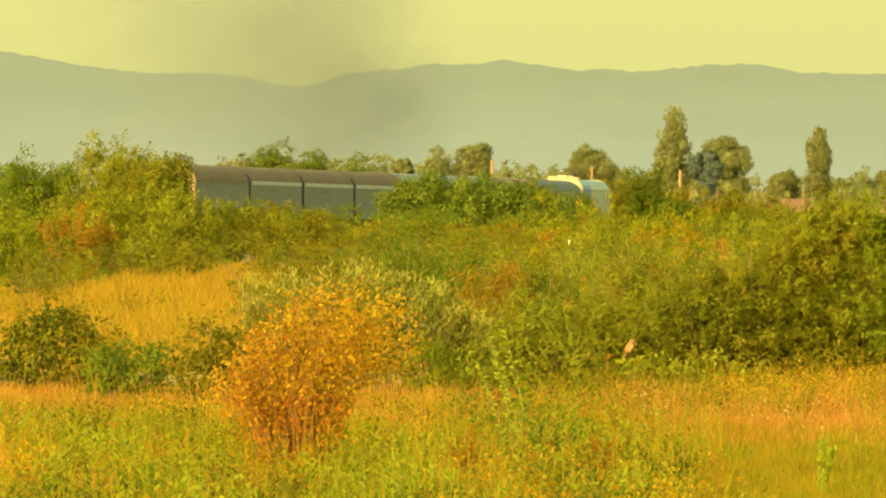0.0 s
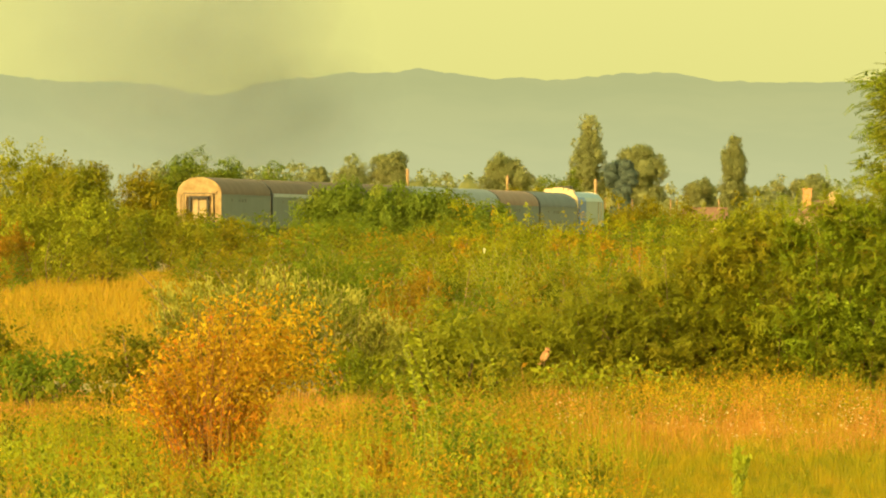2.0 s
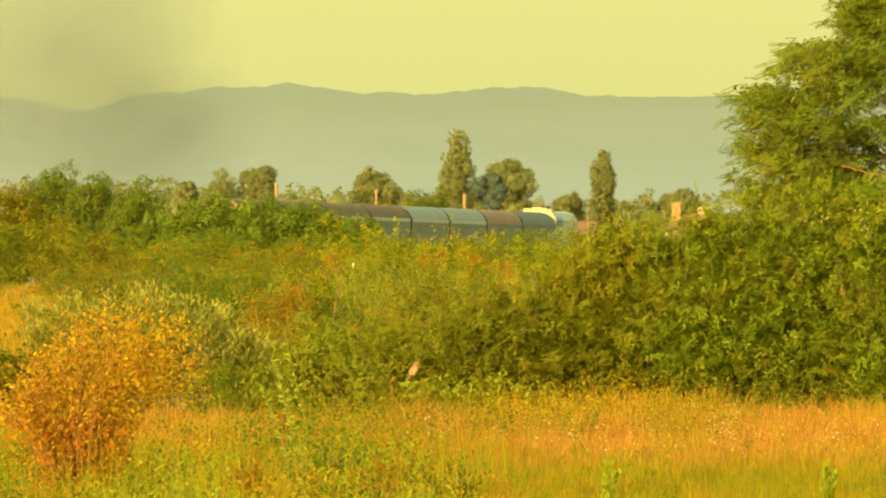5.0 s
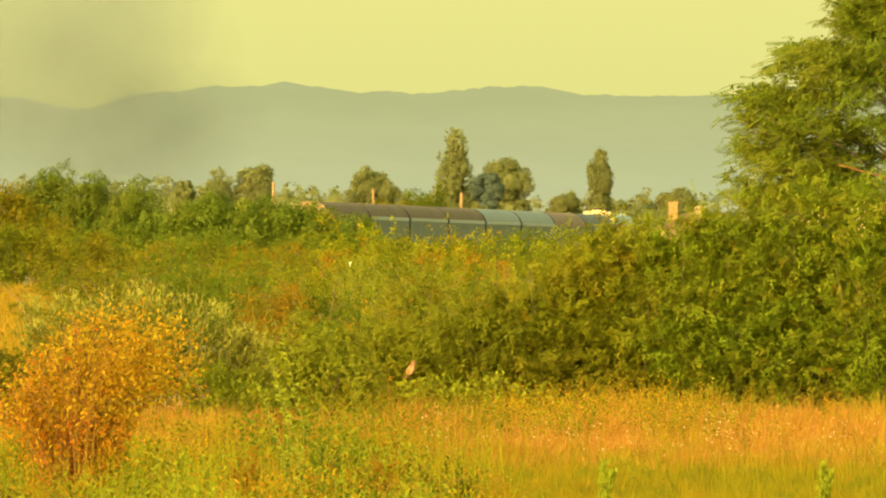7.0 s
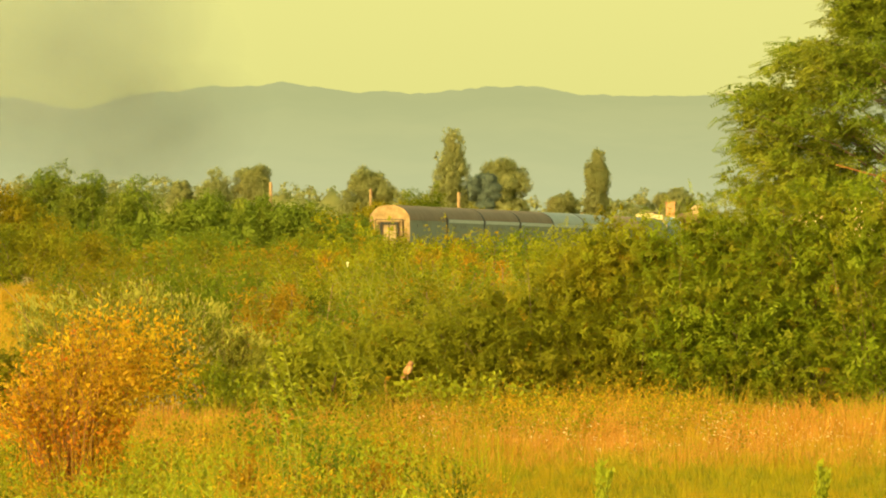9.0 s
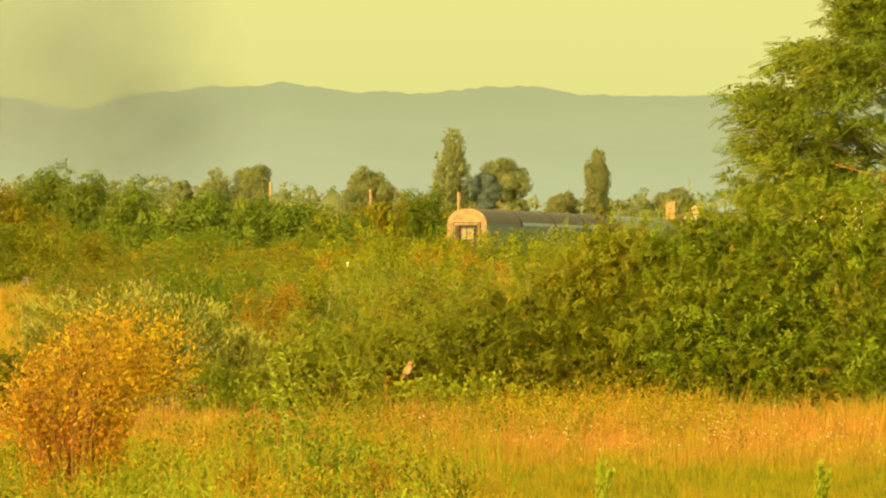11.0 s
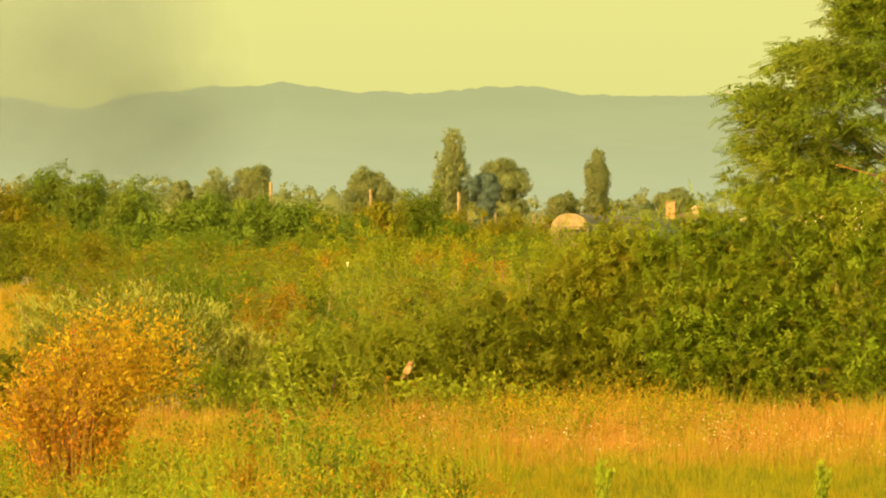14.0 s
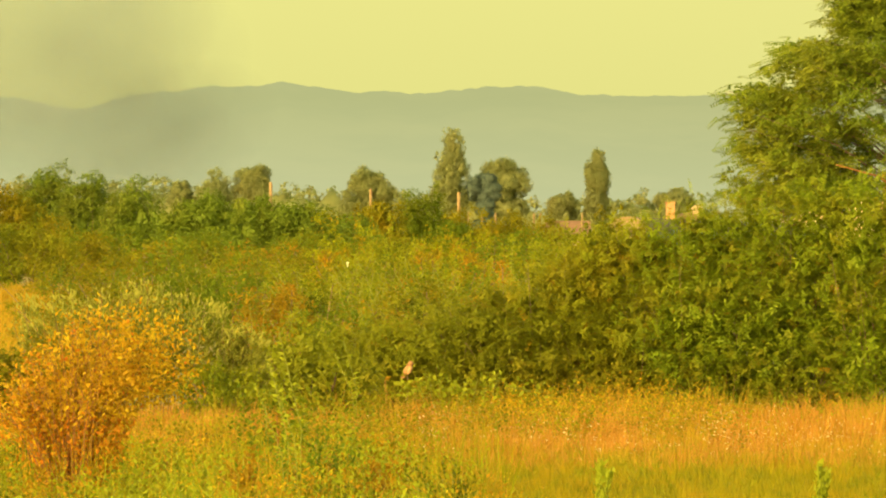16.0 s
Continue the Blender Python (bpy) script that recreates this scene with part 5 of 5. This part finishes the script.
def house(b, far, wide, deep, ridge, wall_m, label, chimney=None, turn=0):
    ob = tagged(new("farmhouse"), label, "house")
    x, y = site(b, far)
    g = ground_z(y)
    h = ridge - g
    eave = h - 1.5
    part("wall", box_bm(-wide / 2, wide / 2, -deep / 2, deep / 2, -0.3, eave), wall_m, ob, "cream plastered wall")
    o = 0.35
    part("roof", loft_bm([(-wide / 2 - o, eave), (wide / 2 + o, eave), (wide / 2 + o, eave + 0.12), (0, h), (-wide / 2 - o, eave + 0.12)], -deep / 2 - o, deep / 2 + o), ROOF_TILE, ob, "pitched red tiled roof")
    for k in (-0.25, 0.25):
        part("window", box_bm(wide * k - 0.45, wide * k + 0.45, -deep / 2 - 0.04, -deep / 2 + 0.02, 1.0, 2.2, 0.01), GLASS_DARK, ob)
    if chimney is not None:
        c = part("chimney", box_bm(chimney - 0.38, chimney + 0.38, -0.4, 0.4, h - 1.2, h + 0.9, 0.03), BRICK_RED, ob, "sunlit brick chimney")
        part("dormer", loft_bm([(0.05, h - 1.0), (1.35, h - 1.0), (1.35, h + 0.35), (0.7, h + 0.8), (0.05, h + 0.35)], -deep / 2 + 0.3, -deep / 2 + 1.6), wall_m, ob, "cream plastered dormer")
        part("chimney_cap", box_bm(chimney - 0.45, chimney + 0.45, -0.47, 0.47, h + 0.9, h + 1.05, 0.03), BRICK_RED, c)
    ob.matrix_basis = pose(x, y, g, 0, 0, turn)


def houses():
    house(4.92, 2600, 6.5, 4.0, 2.35, PLASTER, "low farmhouse with a faded red tiled roof", None, 90)
    house(9.60, 2400, 5.0, 6.0, 3.05, PLASTER, "farmhouse with brick chimney behind the hedge", -1.55, 8)


def smoke():
    m, nt, b = mat("drifting_smoke", 1.0)
    nt.links.new(ramp(nt, grain(nt, 1.5, 2), [(0.3, (0.12, 0.16, 0.21)), (0.7, (0.15, 0.19, 0.24))]), b.inputs["Base Color"])
    b.inputs["Specular IOR Level"].default_value = 0.0
    tc, gr = nt.nodes.new("ShaderNodeTexCoord"), nt.nodes.new("ShaderNodeTexGradient")
    gr.gradient_type = "SPHERICAL"
    nt.links.new(tc.outputs["Object"], gr.inputs[0])
    soft = ramp(nt, gr.outputs[0], [(0.0, (0, 0, 0)), (0.4, (0.45, 0.45, 0.45)), (0.78, (1, 1, 1))])
    thin = ramp(nt, grain(nt, 1.1, 1, 0.4), [(0.3, (0.6, 0.6, 0.6)), (0.7, (1, 1, 1))])
    dens = blend(nt, soft, thin, 1.0, "MULTIPLY")
    half = blend(nt, dens, (0.43, 0.43, 0.43), 1.0, "MULTIPLY")
    mix, tr = nt.nodes.new("ShaderNodeMixShader"), nt.nodes.new("ShaderNodeBsdfTransparent")
    nt.links.new(half, mix.inputs[0])
    nt.links.new(tr.outputs[0], mix.inputs[1])
    nt.links.new(b.outputs[0], mix.inputs[2])
    nt.links.new(mix.outputs[0], nt.nodes["Material Output"].inputs[0])
    far = 4500.0
    plume = tagged(new("smoke_plume"), "thin grey smoke drifting before the far hills", "smoke")
    n = 20
    verts = [(math.cos(a) * r, -0.2 * (1 - r * r), math.sin(a) * r) for r in [k / 6 for k in range(1, 7)] for a in [math.tau * i / n for i in range(n)]] + [(0, -0.2, 0)]
    faces = [(k * n + i, k * n + (i + 1) % n, (k + 1) * n + (i + 1) % n, (k + 1) * n + i) for k in range(5) for i in range(n)]
    faces += [(120, (i + 1) % n, i) for i in range(n)]
    me = mesh_of("puff", verts, faces, m, True)
    for k, (bb, z, rx, rz, turn) in enumerate(((-18.79, 39.77, 30, 26, 10), (-15.45, 34.76, 28, 22, -20), (-12.67, 26.75, 23, 17, -35),
                                               (-10.78, 18.73, 18, 12, -20), (-17.01, 22.74, 32, 15, 0), (-13.22, 44.78, 20, 24, 20), (-13.67, 12.72, 27, 16.3, 0))):
        p = piece("puff", me, plume)
        x, y = site(bb, far + 14 * k)
        p.matrix_basis = Matrix.Translation((x, y, z)) @ Matrix.Rotation(radians(turn), 4, "Y") @ Matrix.Diagonal((rx, 6, rz, 1))
    return plume


def stalks():
    """Tall thin green weeds standing out of the meadow."""
    rng = np.random.default_rng(71)
    for px, far, top, label in ((-5.66, 162, 1.33, "tall thin lime-green weed stalk with small leaves"), (-6.15, 166, 1.08, "leaning lime-green weed stalk with small leaves"),
                                (2.47, 270, 1.80, "thin pale stem rising above the scrub"), (-3.38, 232, 0.95, "tall light green leafy weed"),
                                (14.83, 165, 0.43, "short pale green upright weed"), (6.19, 168, 0.40, "short pale green upright weed")):
        ob = tagged(new("tall_weed"), label, "weed")
        lean = -0.17 * top if px < -1.87 else 0.02
        lines, base, along = [], [], []
        for k in range(2):
            tip = Vector((lean * (0.6 + 0.5 * k) + rng.normal() * 0.05, rng.normal() * 0.05, top * (1 - 0.13 * k)))
            mid = tip * 0.5 + Vector((-lean * 0.35, 0, 0.03))
            lines.append(([(0.01 * k, 0, 0), mid, tip], 0.0045, 0.002))
            for j in range(34):
                u = 0.15 + 0.85 * j / 33
                q = (mid * (2 * u)) if u < 0.5 else mid.lerp(tip, 2 * u - 1)
                base.append(q[:])
                a = rng.random() * math.tau
                along.append((math.cos(a), math.sin(a), 0.4))
        piece("stem", tubes("stem", lines, STALK, 4), ob)
        if top < 0.5:
            base = np.repeat(np.array(base), 4, 0)
            base = base + rng.normal(size=base.shape) * np.array([0.011, 0.06, 0.01])
            along = rng.normal(size=base.shape) * 0.4 + np.array([0, 0, 1.0])
        face = rng.normal(size=(len(base), 3)) * 0.5 + np.array([-0.2, -0.6, 0.3])
        piece("foliage", quads("foliage", leaf_quads(np.array(base), np.array(along), 0.03 + 0.03 * rng.random(len(base)), rng, 0.4, 0.08, face), BRIGHT_LEAF), ob)
        put(ob, px, far)
    for k, (px, far, h, m, label) in enumerate(((-20.46, 158, 0.42, BUSH_LEAF, "dark green leafy plant in the meadow"), (-24.13, 165, 0.4, BRIGHT_LEAF, "bright green leafy plant in the meadow"),
                                                (-16.56, 152, 0.36, BRIGHT_LEAF, "bright green leafy plant in the meadow"), (-11.89, 168, 0.42, SCRUB_LEAF, "olive leafy plant in the meadow"),
                                                (-8.66, 158, 0.4, BRIGHT_LEAF, "bright green leafy plant in the meadow"), (-4.99, 178, 0.6, BUSH_LEAF, "tall dark green leafy plant in the meadow"),
                                                (-4.10, 165, 0.42, BRIGHT_LEAF, "bright green leafy plant in the meadow"), (-1.87, 185, 0.5, SCRUB_LEAF, "olive leafy plant in the meadow"),
                                                (-6.99, 200, 0.75, BUSH_LEAF, "tall dark green leafy plant in the meadow"), (0.36, 170, 0.4, OLIVE_LEAF, "olive leafy plant in the meadow"),
                                                (-22.58, 190, 0.5, OLIVE_LEAF, "olive leafy plant in the meadow"), (-25.92, 200, 0.5, BRIGHT_LEAF, "bright green leafy plant in the meadow"),
                                                (-17.19, 141, 0.4, BRIGHT_LEAF, "bright green leafy plant in the meadow"), (-18.79, 150, 0.45, BRIGHT_LEAF, "bright green leafy plant in the meadow"),
                                                (-13.56, 146, 0.36, BRIGHT_LEAF, "bright green leafy plant in the meadow"), (-10.55, 152, 0.42, BRIGHT_LEAF, "bright green leafy plant in the meadow"),
                                                (-6.32, 150, 0.42, BRIGHT_LEAF, "bright green leafy plant in the meadow"), (-2.87, 152, 0.42, BRIGHT_LEAF, "bright green leafy plant in the meadow"),
                                                (-0.98, 158, 0.45, BRIGHT_LEAF, "bright green leafy plant in the meadow"), (-5.88, 172, 0.5, BUSH_LEAF, "dark green leafy plant in the meadow"),
                                                (-9.89, 176, 0.42, BRIGHT_LEAF, "bright green leafy plant in the meadow"), (-21.91, 172, 0.45, BRIGHT_LEAF, "bright green leafy plant in the meadow"),
                                                (-24.80, 150, 0.42, BUSH_LEAF, "dark green leafy plant in the meadow"), (-19.46, 176, 0.42, RUST_LEAF, "rusty drying leafy plant in the meadow"),
                                                (-16.12, 148, 0.42, OLIVE_LEAF, "olive leafy plant in the meadow"), (-14.12, 158, 0.42, OLIVE_LEAF, "olive leafy plant in the meadow"), (-15.23, 165, 0.45, RUST_LEAF, "rusty drying leafy plant in the meadow"),
                                                (-7.88, 180, 0.45, RUST_LEAF, "rusty drying leafy plant in the meadow"), (-2.54, 176, 0.45, RUST_LEAF, "rusty drying leafy plant in the meadow"))):
        ob = tagged(new("leafy_weed"), label, "weed", "leafy weeds of the meadow")
        wr = np.random.default_rng(300 + k)
        piece("stem", tubes("stem", [([(0, 0, 0), (0.01, 0, h * 0.5), (0, 0, h * 0.8)], 0.006, 0.003)], STALK, 4), ob)
        piece("foliage", quads("foliage", weed_plant(wr, h, 0.06, 20, 16, 0.5), m), ob)
        put(ob, px, far)
    dock = tagged(new("dead_dock"), "dry rust-brown seed stalk standing in the grass", "weed")
    piece("stem", tubes("stem", [([(0, 0, 0), (0.01, 0, 0.35), (0, 0, 0.62)], 0.012, 0.006)], TWIG, 5), dock)
    b0 = np.stack([rng.normal(size=240) * 0.014, rng.normal(size=240) * 0.014, 0.12 + 0.5 * rng.random(240)], 1)
    piece("seed_head", quads("seed_head", leaf_quads(b0, rng.normal(size=(240, 3)) + np.array([0, 0, 0.8]), 0.022, rng, 0.7), RUST_LEAF), dock)
    put(dock, -6.55, 188)
    # bramble in front of the hedge
    br = tagged(new("bramble"), "light green bramble with arching stems before the hedge", "shrub")
    lines, base = [], []
    for k in range(11):
        x = -0.5 + 1.15 * k / 10
        pts = [Vector((x * 0.5, 0, 0)), Vector((x * 0.8, -0.05, 0.42 + 0.1 * rng.random())), Vector((x * 1.25 + 0.1, -0.08, 0.36 + 0.16 * rng.random()))]
        lines.append((pts, 0.004, 0.002))
        for j in range(20):
            u = 0.25 + 0.75 * rng.random()
            q = pts[0].lerp(pts[1], u * 2) if u < 0.5 else pts[1].lerp(pts[2], u * 2 - 1)
            base.append((q.x + rng.normal() * 0.05, q.y + rng.normal() * 0.05, q.z + rng.normal() * 0.05))
    tagged(piece("branchwork", tubes("branchwork", lines, STALK, 5), br), kind="stuff")
    piece("foliage", quads("foliage", leaf_quads(np.array(base), rng.normal(size=(len(base), 3)) + np.array([0, 0, 0.5]), 0.065, rng, 0.6), BRIGHT_LEAF), br)
    put(br, 0.36, 242)


def perched_bird():
    far = 246.0
    x, y = site(-1.40, far)
    z = 0.54
    ob = tagged(new("small_bird"), "small buff-brown bird with a pale breast perched on a stem", "bird")

    def egg(rx, ry, rz, at, turn):
        bm = bmesh.new()
        bmesh.ops.create_uvsphere(bm, u_segments=14, v_segments=10, radius=1.0, matrix=Matrix.Translation(at) @ Matrix.Rotation(radians(turn), 4, "Y") @ Matrix.Diagonal((rx, ry, rz, 1)))
        return bm

    part("body", egg(0.040, 0.040, 0.066, (0.0, 0, 0.055), 28), FEATHER, ob)
    part("breast", egg(0.030, 0.030, 0.055, (0.018, -0.014, 0.05), 28), FEATHER_PALE, ob, "pale breast")
    part("head", egg(0.030, 0.030, 0.028, (0.036, 0, 0.124), 0), FEATHER, ob)
    part("tail", box_bm(-0.075, -0.02, -0.012, 0.012, -0.035, -0.02, 0.004), FEATHER, ob)
    bk = bmesh.new()
    bmesh.ops.create_cone(bk, cap_ends=True, segments=6, radius1=0.008, radius2=0.001, depth=0.022, matrix=Matrix.Translation((0.072, 0, 0.122)) @ Matrix.Rotation(math.pi / 2, 4, "Y"))
    part("beak", bk, DARK_IRON, ob)
    ob.matrix_basis = pose(x, y, z) @ Matrix.Diagonal((0.88, 0.88, 0.88, 1))
    perch = tagged(new("perch_stem"), "thin bare brown stem under a perched bird", "stem")
    piece("stem", tubes("stem", [([(0.05, 0, -z), (0.0, 0, -z * 0.5), (0.0, 0, 0.01)], 0.004, 0.003)], BARK, 5), perch)
    perch.matrix_basis = pose(x, y, z)
    leaf = tagged(new("dry_leaf"), "single curled dry pinkish leaf on a stem", "leaf")
    rng = np.random.default_rng(3)
    piece("blade", quads("blade", leaf_quads(np.array([[0, 0, 0.0], [0.0, 0, 0.01]]), np.array([[1, 0, 0.7], [1, -0.2, 0.5]]), 0.07, rng, 0.7), RUST_LEAF), leaf)
    x2, y2 = site(-2.29, 247)
    zz = 0.48
    piece("stalk", tubes("stalk", [([(0.03, 0, -zz), (0.02, 0, -zz * 0.4), (0, 0, 0.005)], 0.006, 0.004)], TWIG, 4), leaf)
    leaf.matrix_basis = pose(x2, y2, zz)
    fl = tagged(new("bindweed_flower"), "single white trumpet flower on a thin green stalk", "flower")
    x3, y3 = site(-3.76, 300)
    z3 = 1.48
    piece("stalk", tubes("stalk", [([(0, 0, -z3), (0.05, 0, -z3 * 0.5), (0, 0, 0)], 0.002, 0.0015)], STALK, 4), fl)
    c = bmesh.new()
    bmesh.ops.create_cone(c, cap_ends=False, segments=10, radius1=0.005, radius2=0.017, depth=0.06, matrix=Matrix.Translation((0, -0.02, 0.04)) @ Matrix.Rotation(0.6, 4, "X"))
    part("petals", c, WHITE_PETAL, fl)
    fl.matrix_basis = pose(x3, y3, z3)


posts()
houses()
SMOKE = smoke()
stalks()
perched_bird()


# ---- what moves ----
def motions():
    times = [0.0, 2.0, 4.0, 6.0, 8.0, 10.0, 12.0, 14.0, 16.0]
    for ob, ahead in TRAIN:
        rows = []
        for t in times:
            a = track(SPEED * t + ahead)
            b = track(SPEED * t + ahead + 22.0)
            d = b - a
            rows.append((t, pose(a.x, a.y, a.z, math.degrees(math.atan2(d.z, math.hypot(d.x, d.y))), 0, -math.degrees(math.atan2(d.x, d.y)))))
        walk(ob, rows)
    walk(SMOKE, [(0.0, pose(0, 0, 0)), (8.0, pose(1.2, 0, 0.3)), (16.0, pose(2.4, 0, 0.5))])


motions()
